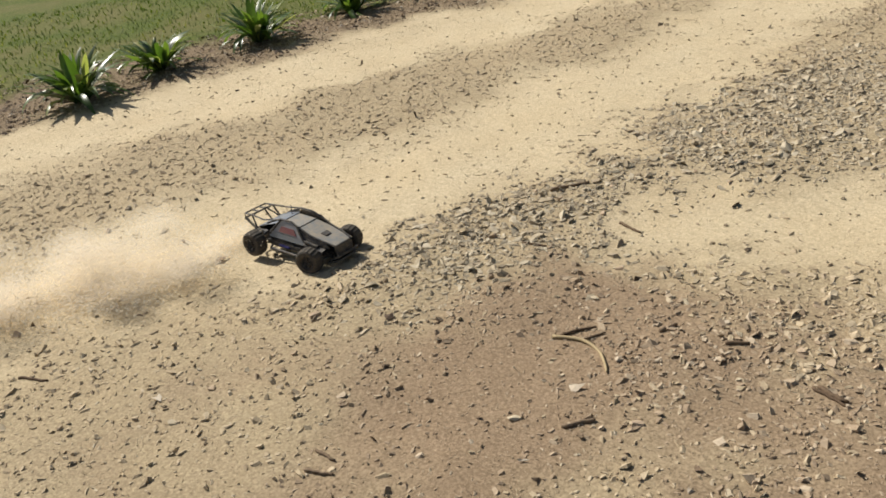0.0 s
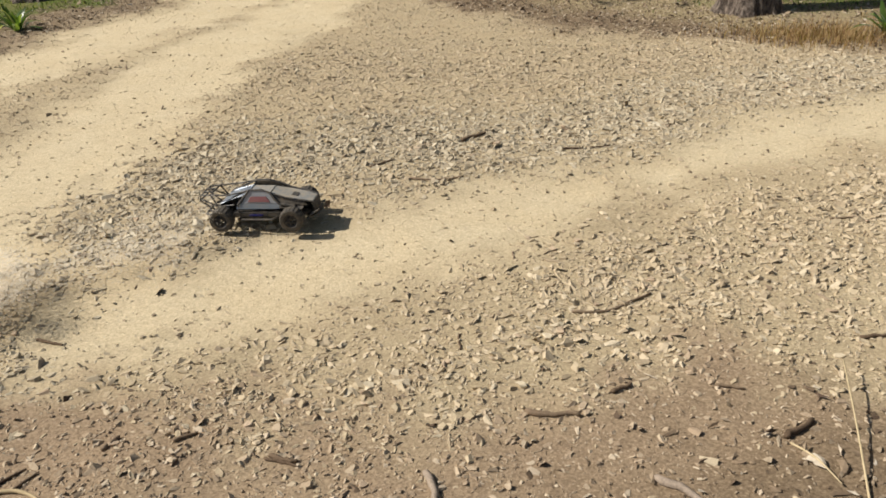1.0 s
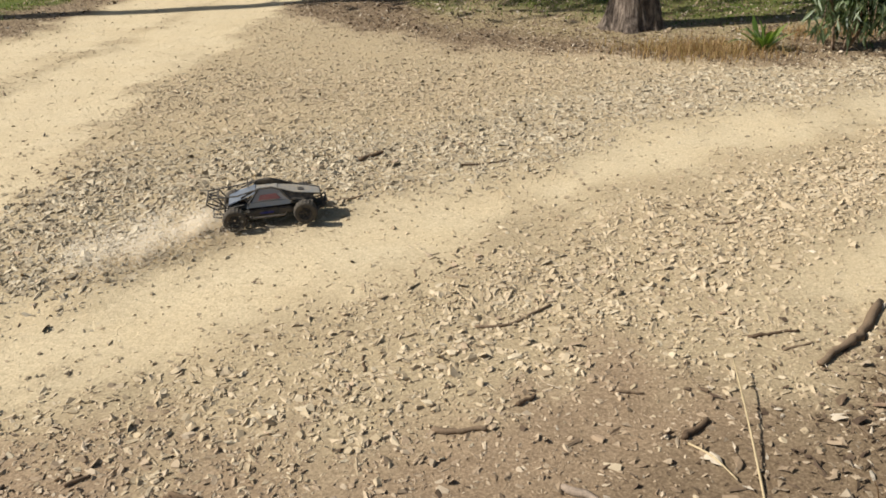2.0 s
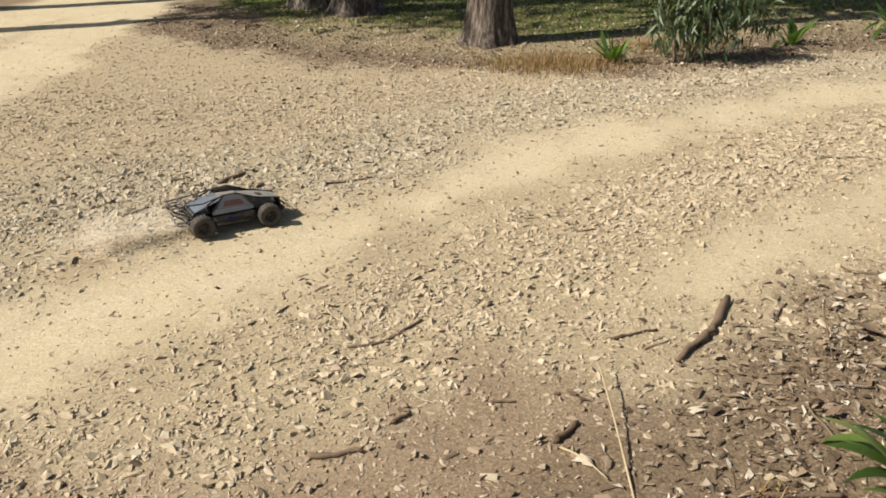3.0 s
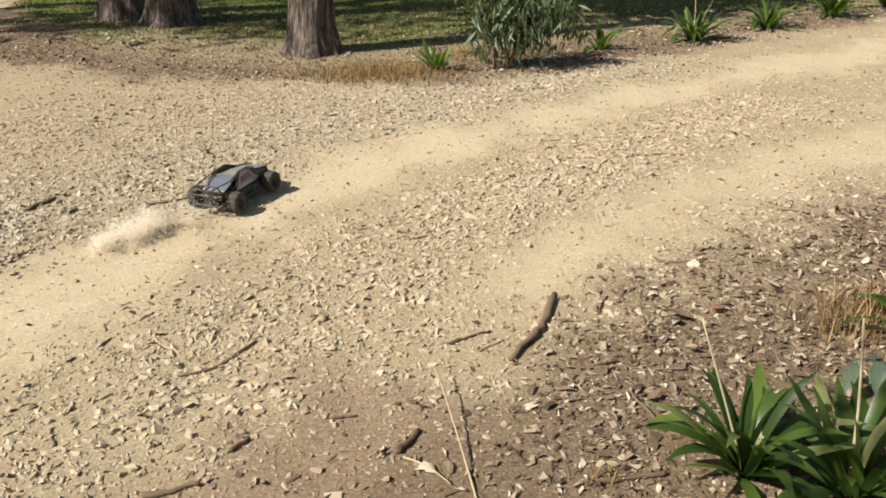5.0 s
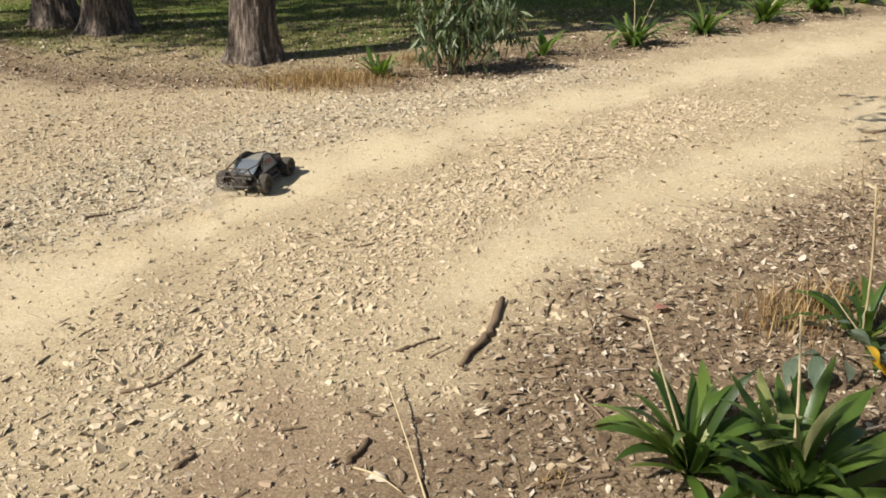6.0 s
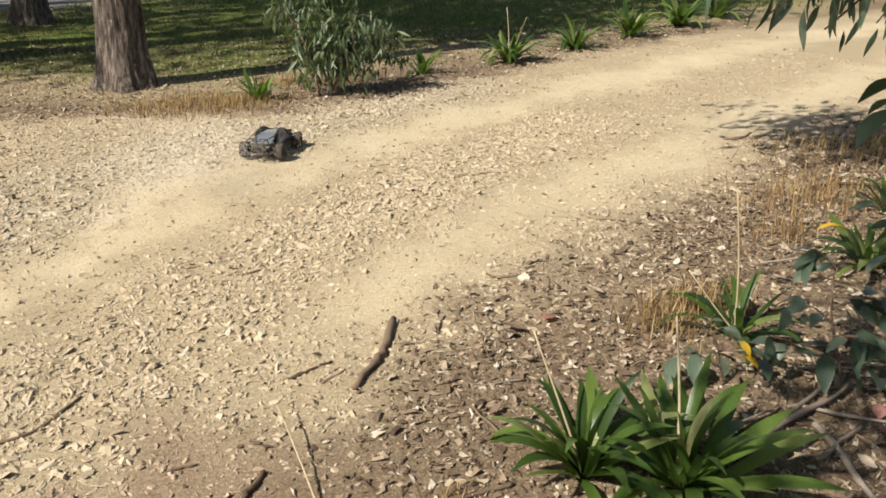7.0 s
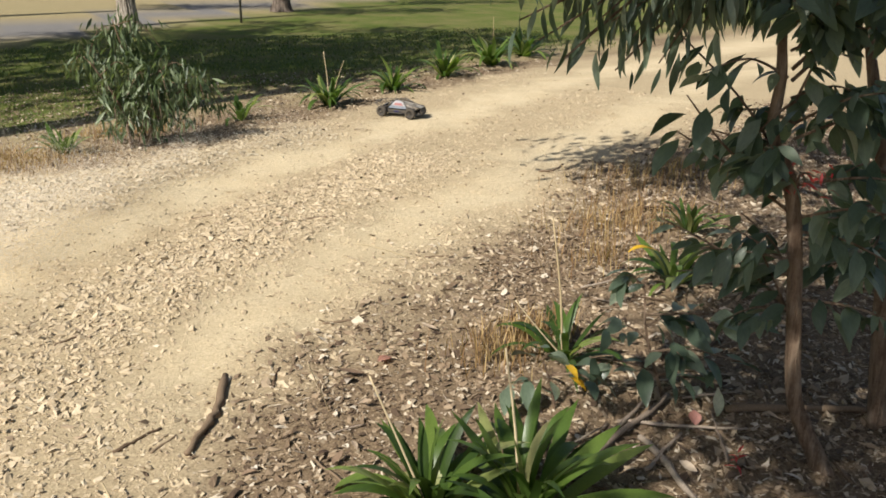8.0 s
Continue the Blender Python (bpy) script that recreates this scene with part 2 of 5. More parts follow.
def step(low, high, v):
    s = np.clip((v - low) / (high - low), 0, 1)
    return s * s * (3 - 2 * s)


def away(x, y, line):
    """Distance from a line of points in plan."""
    best = np.full(np.shape(x), 1e9)
    for (ax, ay), (bx, by) in zip(line, line[1:]):
        dx, dy = bx - ax, by - ay
        s = np.clip(((x - ax) * dx + (y - ay) * dy) / (dx * dx + dy * dy), 0, 1)
        best = np.minimum(best, np.hypot(x - ax - s * dx, y - ay - s * dy))
    return best


# ---- the plan of the drive ----
RUT_A = [(-6.35, -6), (-6.35, 1), (-6.3, 4), (-6.2, 8), (-6.4, 16)]
RUT_B = [(-3.75, -6), (-3.8, 0.5), (-3.75, 2.2), (-4.1, 4.4), (-4.75, 7), (-5.1, 10), (-5.5, 16)]
RUT_C = [(-2.35, 2.6), (-1.9, 3.1), (-1.44, 3.6), (-0.85, 4.25), (-0.2, 5.0), (0.6, 5.65), (1.55, 6.4), (2.9, 7.25), (4.5, 8.1), (6.2, 8.95), (9.5, 10.3), (16, 12.5)]
RUT_D = [(0.85, 3.8), (1.05, 3.95), (1.75, 4.5), (2.7, 5.15), (4.0, 5.85), (5.5, 6.6), (8, 7.9), (12, 9.6), (17, 11.3)]
RIDGE = [(-1.55, 2.2), (-0.85, 2.65), (-0.4, 3.4), (0.3, 4.15), (1.0, 4.8), (1.7, 5.4), (2.5, 6.0), (3.3, 6.45)]
BANK = [(-2.95, 1.9), (-2.75, 2.9), (-2.9, 4.2), (-1.9, 4.75), (-0.9, 5.55), (0.2, 6.4), (1.6, 7.25), (3.0, 8.0)]
SPILL = [(-3.6, 6.2), (-2.4, 6.4), (-1.2, 6.8), (-0.2, 7.2)]
SHOULDER = [(-1.6, 1.7), (-0.5, 2.35), (0.2, 3.05), (0.9, 3.65), (1.6, 4.2), (2.4, 4.75), (3.6, 5.3)]
BED_X, BED_Y = (-9, -2.6, -1.7, -1.2, -0.5, 0.05, 0.3, 0.65, 1.15, 1.72, 2.35, 3.46, 4.5, 6.8, 9, 18), (-5, -1.0, 0.35, 1.25, 1.9, 2.4, 2.8, 3.0, 3.25, 3.65, 4.05, 4.55, 5.3, 6.25, 6.8, 8.0)
FAR_X, FAR_Y = (-4.6, -3.6, -1.5, -0.2, 1.2, 2.4, 4.6, 9.1, 18), (10.4, 9.4, 8.15, 7.8, 7.85, 8.2, 9.5, 11.4, 14.2)
LAWN_X, LAWN_Y = (-4.6, -3.4, -1.7, -0.6, 0.94, 2.9, 5, 9.3, 18), (13.0, 11.3, 9.8, 9.45, 9.3, 10.0, 11, 12.6, 15.4)
CLAY = [(-1.2, 0.3), (-1.6, 1.0), (-1.72, 1.7), (-1.25, 1.9), (-0.6, 2.05), (0.0, 2.2)]
TAR = [(-2.0, 17.4), (2.1, 20.6), (7.2, 25.5), (20, 37)]


def zones(x, y):
    """How far each spot is smooth rut, loose gravel, planted bed, lawn and tarred lane."""
    rag = 0.20 * value_noise(x, y, 1.7, 1) + 0.15 * value_noise(x, y, 5.3, 2) + 0.08 * value_noise(x, y, 17, 6)
    smooth = np.maximum.reduce([
        1 - step(0.35, 0.95, away(x, y, RUT_A) + rag), 1 - step(0.3, 0.9, away(x, y, RUT_B) + rag),
        0.92 * (1 - step(0.0, 0.62, away(x, y, RUT_C) + rag)), 0.8 * (1 - step(-0.05, 0.5, away(x, y, RUT_D) + rag))])
    loose = np.maximum.reduce([
        0.95 * (1 - step(0.10, 0.90, away(x, y, RIDGE) + rag)), 0.9 * (1 - step(0.1, 1.35, away(x, y, BANK) + rag)), 0.6 * (1 - step(0.2, 1.5, away(x, y, SPILL) + rag)), 0.35 * (1 - step(0.1, 0.6, away(x, y, SHOULDER) + rag))])
    loose = loose * (1 - 0.85 * smooth)
    bed = step(-0.55, 0.45, np.interp(x, BED_X, BED_Y) - y + rag * 1.3)
    far_bed = step(-0.3, 0.25, y - np.interp(x, FAR_X, FAR_Y) + rag) * step(-4.75, -4.3, x + rag)
    verge = step(-0.25, 0.2, -7.15 - x + rag)
    mulch = np.maximum.reduce([bed, far_bed, verge * 0.85])
    lawn = np.maximum(step(-0.3, 0.3, y - np.interp(x, LAWN_X, LAWN_Y) + rag * 2) * step(-4.7, -4.2, x + rag), step(-0.2, 0.3, -8.1 - x + rag * 2))
    lane = 1 - step(1.15, 1.35, away(x, y, TAR) + 0.6 * rag)
    return smooth, loose, mulch, lawn * (1 - lane), lane, bed


def clay_patch(x, y):
    """The bare red-brown clay before the bed."""
    rag = 0.4 * value_noise(x, y, 1.5, 31) + 0.25 * value_noise(x, y, 6, 32)
    return 0.8 * (1 - step(0.25, 1.0, away(x, y, CLAY) + rag))


def dry_edge(x, y):
    """Dry grass along the tarred lane and where the lawn meets the far bed."""
    rag = 0.5 * value_noise(x, y, 0.9, 33) + 0.3 * value_noise(x, y, 3, 34)
    lane_side = np.maximum(1 - step(1.2, 2.3, away(x, y, TAR) + rag), step(0.6, 1.8, y - np.interp(x, [p[0] for p in TAR], [p[1] for p in TAR]) + rag) * step(16, 18, y))
    lip = 1 - step(0.2, 0.9, np.abs(y - np.interp(x, LAWN_X, LAWN_Y) + 0.1) + rag)
    return np.maximum(0.85 * lane_side, 0.75 * lip * step(-3.0, -2.0, x))


def rise(x, y):
    """Height of the ground."""
    smooth, loose, mulch, lawn, lane, bed = zones(x, y)
    near = np.exp(-((np.hypot(x, np.asarray(y) - 3) / 14) ** 2))
    h = 0.018 * value_noise(x, y, 0.8, 3) + 0.008 * value_noise(x, y, 3.1, 4) + (1 - 0.6 * smooth) * 0.0045 * value_noise(x, y, 14, 5)
    return near * (h + 0.016 * loose - 0.014 * smooth + 0.012 * bed) + 0.012 * lawn


def high(x, y):
    return float(rise(np.array([x]), np.array([y]))[0])


def spread(low, fine_low, fine_high, top, fine):
    """Lines of the ground sheet: close together where the camera passes, wider to the horizon."""
    inner = np.arange(fine_low, fine_high, fine)
    out = fine * 1.22 ** np.arange(1, 60)
    up = fine_high + np.cumsum(out)
    down = fine_low - np.cumsum(out)
    return np.r_[down[down > low][::-1], inner, up[up < top]]


def ground():
    xs, ys = spread(-900, -8.6, 7.5, 900, 0.055), spread(-900, -0.6, 11.0, 900, 0.055)
    gx, gy = np.meshgrid(xs, ys)
    x, y = gx.ravel(), gy.ravel()
    n, m = len(xs), len(ys)
    corner = (np.arange(m - 1)[:, None] * n + np.arange(n - 1)).ravel()
    ob = sheet_object("ground", np.c_[x, y, rise(x, y)], np.c_[corner, corner + 1, corner + n + 1, corner + n], GROUND)
    smooth, loose, mulch, lawn, lane, bed = zones(x, y)
    for name, values in (("smooth", smooth * 0.9 + 0.08), ("mulch", mulch), ("clay", clay_patch(x, y)), ("grass", lawn), ("straw", dry_edge(x, y)), ("tar", lane)):
        ob.data.attributes.new(name, "FLOAT", "POINT").data.foreach_set("value", values.astype(np.float32))
    soft(ob)
    tagged(ob, "pale dusty clay drive with worn ruts between planted beds", "ground", kind="structure")


ground()

WEDGE_V = np.array([(-1, -0.75, -0.6), (1, -0.7, -0.6), (0.95, 0.75, -0.6), (-0.9, 0.8, -0.6), (-0.55, 0.05, 0.75), (0.6, -0.1, 0.7)]) * (0.85, 0.85, 1)
WEDGE_F = np.array([(0, 1, 5), (0, 5, 4), (2, 3, 4), (2, 4, 5), (1, 2, 5), (3, 0, 4)])
OCT_V = np.array([(1, 0, 0), (0, 1, 0), (-1, 0, 0), (0, -1, 0), (0.2, 0.1, 1), (-0.1, 0.1, -1)])
OCT_F = np.array([(0, 1, 4), (1, 2, 4), (2, 3, 4), (3, 0, 4), (1, 0, 5), (2, 1, 5), (3, 2, 5), (0, 3, 5)])


PENTA = [(math.cos(a), math.sin(a)) for a in (0.1, 1.2, 2.6, 3.7, 5.2)]
CHIP_V = np.array([(x * 1.05, y * 0.95, -0.7) for x, y in PENTA] + [(x * 0.80 + 0.08, y * 0.78 - 0.05, 0.55 + 0.25 * x) for x, y in PENTA])
CHIP_F = np.array([(5, 6, 7), (5, 7, 8), (5, 8, 9)] + [t for k in range(5) for t in ((k, (k + 1) % 5, 5 + (k + 1) % 5), (k, 5 + (k + 1) % 5, 5 + k))])


def turned(count, tilt):
    """Random turns: any way round, tipped by up to tilt radians."""
    a, b, c = rng.uniform(0, 2 * np.pi, count), rng.normal(0, tilt, count), rng.normal(0, tilt, count)
    ca, sa, cb, sb, cc, sc = np.cos(a), np.sin(a), np.cos(b), np.sin(b), np.cos(c), np.sin(c)
    zero, one = np.zeros(count), np.ones(count)
    spin = np.stack([ca, -sa, zero, sa, ca, zero, zero, zero, one], -1).reshape(-1, 3, 3)
    tip = np.stack([one, zero, zero, zero, cb, -sb, zero, sb, cb], -1).reshape(-1, 3, 3)
    lean = np.stack([cc, zero, sc, zero, one, zero, -sc, zero, cc], -1).reshape(-1, 3, 3)
    return spin @ tip @ lean


def scatter(name, x, y, sizes, material, shape, rough, tilt, sink, label, category):
    """Many small pieces, each with a shape of its own, in one mesh."""
    v, f = shape
    count = len(x)
    local = (v[None] + rng.uniform(-rough, rough, (count, len(v), 3))) * sizes[:, None, :]
    local = np.einsum("nij,nvj->nvi", turned(count, tilt), local)
    local += np.stack([x, y, rise(x, y) + sizes[:, 2] * sink], -1)[:, None]
    faces = (f[None] + (np.arange(count) * len(v))[:, None, None]).reshape(-1, 3)
    ob = sheet_object(name, local.reshape(-1, 3), faces, material)
    ob.data.shade_flat()
    return tagged(ob, label, category, kind="stuff")


def tossed(count, x0, x1, y0, y1):
    return rng.uniform(x0, x1, count), rng.uniform(y0, y1, count)


def in_view(x, y):
    """The part of the plan that the camera can see."""
    a = np.degrees(np.arctan2(x, y - 0.4))
    return (a > -118) & (a < 66) & (np.hypot(x, y - 0.4) > 0.9)


def gravel():
    x, y = tossed(1500000, -8, 8, -1.5, 11.5)
    smooth, loose, mulch, lawn, lane, bed = zones(x, y)
    far = np.hypot(x, y - 0.4)
    patch = 0.78 + 0.22 * value_noise(x, y, 4.5, 9)
    want = (0.33 + 0.67 * loose) * (1 - 0.74 * smooth) * (1 - (0.72 + 0.2 * step(0.2, 0.8, x)) * mulch) * (1 - lawn) * patch
    keep = (rng.uniform(0, 1, len(x)) < want * np.clip(5.5 / far, 0.35, 1)) & in_view(x, y)
    x, y, loose, far, smooth = x[keep], y[keep], loose[keep], far[keep], smooth[keep]
    r = np.clip(rng.lognormal(math.log(0.0053), 0.56, len(x)), 0.0028, 0.020) * (0.86 + 0.32 * loose) * (1 - 0.3 * smooth) * np.clip(0.75 + far / 14, 0.9, 1.15) * (1 - 0.25 * clay_patch(x, y))
    sizes = r[:, None] * np.stack([rng.uniform(1.0, 2.0, len(x)), rng.uniform(0.65, 1.2, len(x)), rng.uniform(0.22, 0.62, len(x))], -1)
    clay = clay_patch(x, y) > rng.uniform(0.15, 0.85, len(x))
    grey = (1 - step(0.3, 1.0, away(x, y, BANK) + 0.3 * value_noise(x, y, 1.4, 11))) > rng.uniform(0.1, 0.9, len(x))
    grey &= ~clay
    near = (far < 5.2) & (r > 0.0062)
    for some, shape in ((near, (CHIP_V, CHIP_F)), (~near, (WEDGE_V, WEDGE_F))):
        for kind, material, label in ((grey, GREY_GRAVEL, "loose grey crushed gravel between the wheel ruts"), (clay, CLAY_GRAVEL, "brown clay-coated chips bedded in bare clay"), (~grey & ~clay, GRAVEL, "loose buff crushed gravel on the clay drive")):
            k = some & kind
            if not k.any():
                continue
            scatter("gravel", x[k], y[k], sizes[k], material, shape, 0.26, 0.38, 0.15, label, "gravel")
    x, y = tossed(90000, -7.6, 7, -1.5, 9.5)
    smooth, loose, mulch, lawn, lane, bed = zones(x, y)
    keep = (rng.uniform(0, 1, len(x)) < (0.10 + 0.5 * mulch) * (1 - lawn) * (1 - 0.75 * smooth)) & in_view(x, y)
    x, y = x[keep], y[keep]
    r = np.clip(rng.lognormal(math.log(0.0055), 0.45, len(x)), 0.003, 0.016)
    scatter("grit", x, y, r[:, None] * rng.uniform(0.6, 1.4, (len(x), 3)) * (1.2, 1, 0.7), DARK_GRIT, (OCT_V, OCT_F), 0.3, 0.5, 0.3, "dark brown clods and grit on the drive", "grit")


FLAKE_V = np.array([(-1, 0, 0), (-0.35, 0.3, 0.1), (0.45, 0.28, 0.06), (1, 0, 0.12), (0.4, -0.28, 0), (-0.4, -0.3, 0.05), (0, 0, 0.32)])
FLAKE_F = np.array([(0, 6, 1), (1, 6, 2), (2, 6, 3), (3, 6, 4), (4, 6, 5), (5, 6, 0)])


def litter():
    x, y = tossed(700000, -8.6, 9, -1, 12)
    smooth, loose, mulch, lawn, lane, bed = zones(x, y)
    deep = bed * step(0.1, 1.0, x - 0.3 + 0.4 * value_noise(x, y, 1.6, 21))
    far_bed = (mulch - bed).clip(0)
    want = 1.1 * deep * (0.65 + 0.35 * value_noise(x, y, 2.5, 22)) + 0.30 * bed + 0.45 * far_bed + 0.012 * lawn + 0.004
    keep = (rng.uniform(0, 1, len(x)) < want * np.clip(6 / np.hypot(x, y), 0.4, 1)) & in_view(x, y)
    x, y = x[keep], y[keep]
    r = np.clip(rng.lognormal(math.log(0.0115), 0.5, len(x)), 0.005, 0.032)
    sizes = np.stack([r, r * rng.uniform(0.4, 1.7, len(x)), r * rng.uniform(0.2, 0.8, len(x))], -1)
    scatter("leaf_litter", x, y, sizes, LITTER, (FLAKE_V, FLAKE_F), 0.36, 0.4, 0.5, "dry brown and grey leaves and bark chips", "leaf litter")
    x, y = tossed(32000, 0.2, 8, 0.8, 8)
    bed = zones(x, y)[5]
    keep = (rng.uniform(0, 1, len(x)) < 0.5 * bed * step(1.0, 2.2, x + 0.5 * value_noise(x, y, 1.6, 21)) * (0.6 + 0.4 * value_noise(x, y, 1.9, 23))) & in_view(x, y)
    x, y = x[keep], y[keep]
    r = np.clip(rng.lognormal(math.log(0.024), 0.4, len(x)), 0.010, 0.042)
    sizes = np.stack([r, r * rng.uniform(0.3, 1.1, len(x)), r * rng.uniform(0.12, 0.35, len(x))], -1)
    scatter("leaf_litter", x, y, sizes, LITTER, (FLAKE_V, FLAKE_F), 0.2, 0.3, 0.8, "long dry curled gum leaves and bark strips", "leaf litter")


def blades(name, x, y, tall, wide, material, label, category, lean=0.5):
    """Grass: one tapered, bent blade at each spot."""
    n = len(x)
    a, out = rng.uniform(0, 2 * np.pi, n), rng.uniform(0.1, lean, n) * tall
    cx, cy = np.cos(a), np.sin(a)
    z = rise(x, y)
    v = np.empty((n, 5, 3))
    for k, (s, w, h) in enumerate(((0, -1, 0), (0, 1, 0), (0.35, 0.7, 0.6), (0.35, -0.7, 0.6), (1, 0, 1))):
        v[:, k] = np.stack([x + cx * out * s - cy * w * wide, y + cy * out * s + cx * w * wide, z - 0.005 + h * tall], -1)
    f = np.array([(0, 1, 2), (0, 2, 3), (3, 2, 4)])
    faces = (f[None] + (np.arange(n) * 5)[:, None, None]).reshape(-1, 3)
    return tagged(sheet_object(name, v.reshape(-1, 3), faces, material), label, category, kind="stuff")


def grasses():
    x, y = tossed(85000, -13, 12, -3, 17)
    smooth, loose, mulch, lawn, lane, bed = zones(x, y)
    keep = (rng.uniform(0, 1, len(x)) < lawn) & in_view(x, y)
    x, y = x[keep], y[keep]
    blades("lawn", x, y, rng.uniform(0.02, 0.055, len(x)), 0.004 + 0.00035 * np.hypot(x, y), LAWN, "short patchy green and yellow lawn", "grass", 0.9)
    # the orange dry tuft beside the large gum, and pale tufts in the beds
    for name, cx, cy, rx, ry, count, tall, label in (
            ("dry_grass", 0.45, 8.1, 0.7, 0.42, 2300, 0.11, "orange-brown dry grass tuft beside the gum tree"),
            ("dry_grass", 1.6, 8.9, 0.6, 0.3, 700, 0.12, "straw-coloured dry grass at the lawn's edge"),
            ("dry_grass", 3.9, 4.35, 0.55, 0.4, 380, 0.22, "pale dry grass tuft in the planted bed"),
            ("dry_grass", 5.0, 5.1, 0.8, 0.5, 420, 0.2, "pale dry grass tuft in the planted bed"),
            ("dry_grass", 2.12, 3.2, 0.26, 0.2, 210, 0.19, "pale dry grass tuft in the planted bed"),
            ("dry_grass", 2.35, 3.3, 0.22, 0.16, 180, 0.18, "straw-coloured dry grass beside a strap-leaf plant"),
            ("dry_grass", 3.3, 3.9, 0.4, 0.25, 150, 0.17, "straw-coloured dry grass beside a strap-leaf plant"),
            ("dry_grass", 0.82, 2.43, 0.07, 0.05, 40, 0.07, "small dry grass tuft in bare soil")):
        x, y = cx + rx * rng.normal(0, 0.5, count), cy + ry * rng.normal(0, 0.5, count)
        blades(name, x, y, rng.uniform(0.35, 1.0, count) * tall, 0.0028, DRY_GRASS, label, "dry grass", 0.9)


gravel()
litter()
grasses()


# ---- sticks and stones ----
def tube(bm, points, radii, sides=7, rough=0.0):
    """A bent tapered rod through the points."""
    points = [Vector(p) for p in points]
    rings = []
    for k, p in enumerate(points):
        way = (points[min(k + 1, len(points) - 1)] - points[max(k - 1, 0)]).normalized()
        a = way.cross((0, 0, 1)) if abs(way.z) < 0.9 else way.cross((1, 0, 0))
        a.normalize()
        b = way.cross(a)
        r = radii[k]
        rings.append([bm.verts.new(p + (a * math.cos(t) + b * math.sin(t)) * r * (1 + random.uniform(-rough, rough))) for t in (2 * math.pi * s / sides for s in range(sides))])
    for low, top in zip(rings, rings[1:]):
        for s in range(sides):
            bm.faces.new((low[s], low[(s + 1) % sides], top[(s + 1) % sides], top[s]))
    bm.faces.new(rings[0][::-1])
    bm.faces.new(rings[-1])
    return bm


def smoothed(points, steps=4):
    """More points along a line, rounded at its bends."""
    pts = [Vector(p) for p in points]
    if len(pts) == 2:
        pts.insert(1, (pts[0] + pts[1]) / 2)
    out = []
    for k in range(len(pts) - 1):
        p0, p1, p2, p3 = pts[max(k - 1, 0)], pts[k], pts[k + 1], pts[min(k + 2, len(pts) - 1)]
        for s in range(steps):
            t = s / steps
            out.append(0.5 * (2 * p1 + (p2 - p0) * t + (2 * p0 - 5 * p1 + 4 * p2 - p3) * t**2 + (3 * p1 - p0 - 3 * p2 + p3) * t**3))
    return out + [pts[-1]]


def stick(name, line, r, material=STICK, label="short dry brown stick on the gravel", category="stick", lift=0.0):
    pts = smoothed([(x, y, high(x, y) + r * 0.7 + lift) for x, y in line])
    wob = r * 0.6
    pts = [p + Vector((random.uniform(-wob, wob), random.uniform(-wob, wob), 0)) for p in pts]
    n = len(pts)
    radii = [r * (1.05 - 0.45 * k / n) * random.uniform(0.88, 1.12) for k in range(n)]
    radii[0] *= 0.75
    bm = tube(bmesh.new(), pts, radii, 7, 0.1)
    ob = soft(part(name, bm, material))
    return tagged(ob, label, category, "fallen sticks")


stick("log", [(0.97, 3.63), (0.86, 3.38), (0.79, 3.27), (0.68, 3.14)], 0.018, label="crooked brown fallen branch lying at the bed's edge")
for line, r in (
        ([(-0.56, 3.18), (-0.43, 3.23), (-0.29, 3.40)], 0.007), ([(-0.56, 2.54), (-0.47, 2.55), (-0.39, 2.57)], 0.011),
        ([(0.0, 2.86), (0.09, 2.87)], 0.006), ([(-1.26, 2.09), (-1.2, 2.09), (-1.14, 2.09)], 0.006), ([(0.46, 3.29), (0.64, 3.37)], 0.008),
        ([(0.57, 3.22), (0.68, 3.28)], 0.006), ([(-1.7, 4.3), (-1.55, 4.32), (-1.43, 4.4)], 0.007), ([(-1.06, 4.95), (-0.91, 4.99), (-0.73, 5.09)], 0.007),
        ([(-1.64, 4.95), (-1.54, 5.13)], 0.013), ([(-1.98, 4.38), (-1.9, 4.54)], 0.007), ([(-2.52, 2.44), (-2.39, 2.44)], 0.007)):
    stick("stick", line, r)
for line, r in (
        ([(-1.25, 2.1), (-1.15, 2.1)], 0.009), ([(-2.97, 2.4), (-2.9, 2.59)], 0.009), ([(-3.13, 0.0), (-3.02, 0.09)], 0.006), ([(-2.63, 2.0), (-2.53, 2.05)], 0.006),
        ([(-1.59, 1.4), (-1.55, 1.49)], 0.008), ([(1.54, 3.9), (1.66, 3.88), (1.79, 3.9)], 0.007), ([(4.28, 5.76), (4.41, 5.74), (4.64, 5.89)], 0.009),
        ([(2.08, 5.47), (2.28, 5.42)], 0.007), ([(2.65, 4.0), (3.07, 3.99)], 0.008), ([(1.43, 5.82), (1.59, 5.82)], 0.006), ([(2.43, 4.46), (2.57, 4.41)], 0.006),
        ([(0.388, 4.287), (0.523, 4.338)], 0.006), ([(-0.92, 3.61), (-0.892, 3.534)], 0.005), ([(-0.926, 2.919), (-0.884, 2.817)], 0.005), ([(1.391, 3.343), (1.503, 3.348)], 0.008), ([(1.11, 3.43), (1.15, 3.51), (1.194, 3.571)], 0.006),
        ([(-1.924, 0.695), (-1.851, 0.756)], 0.006), ([(-1.986, 0.758), (-1.907, 0.784)], 0.006), ([(0.8, 2.42), (1.02, 2.43)], 0.011), ([(-1.77, 1.96), (-1.76, 2.03)], 0.010), ([(-1.57, 2.06), (-1.53, 2.12)], 0.008), ([(-0.32, 2.72), (-0.26, 2.79)], 0.009)):
    stick("stick", line, r)
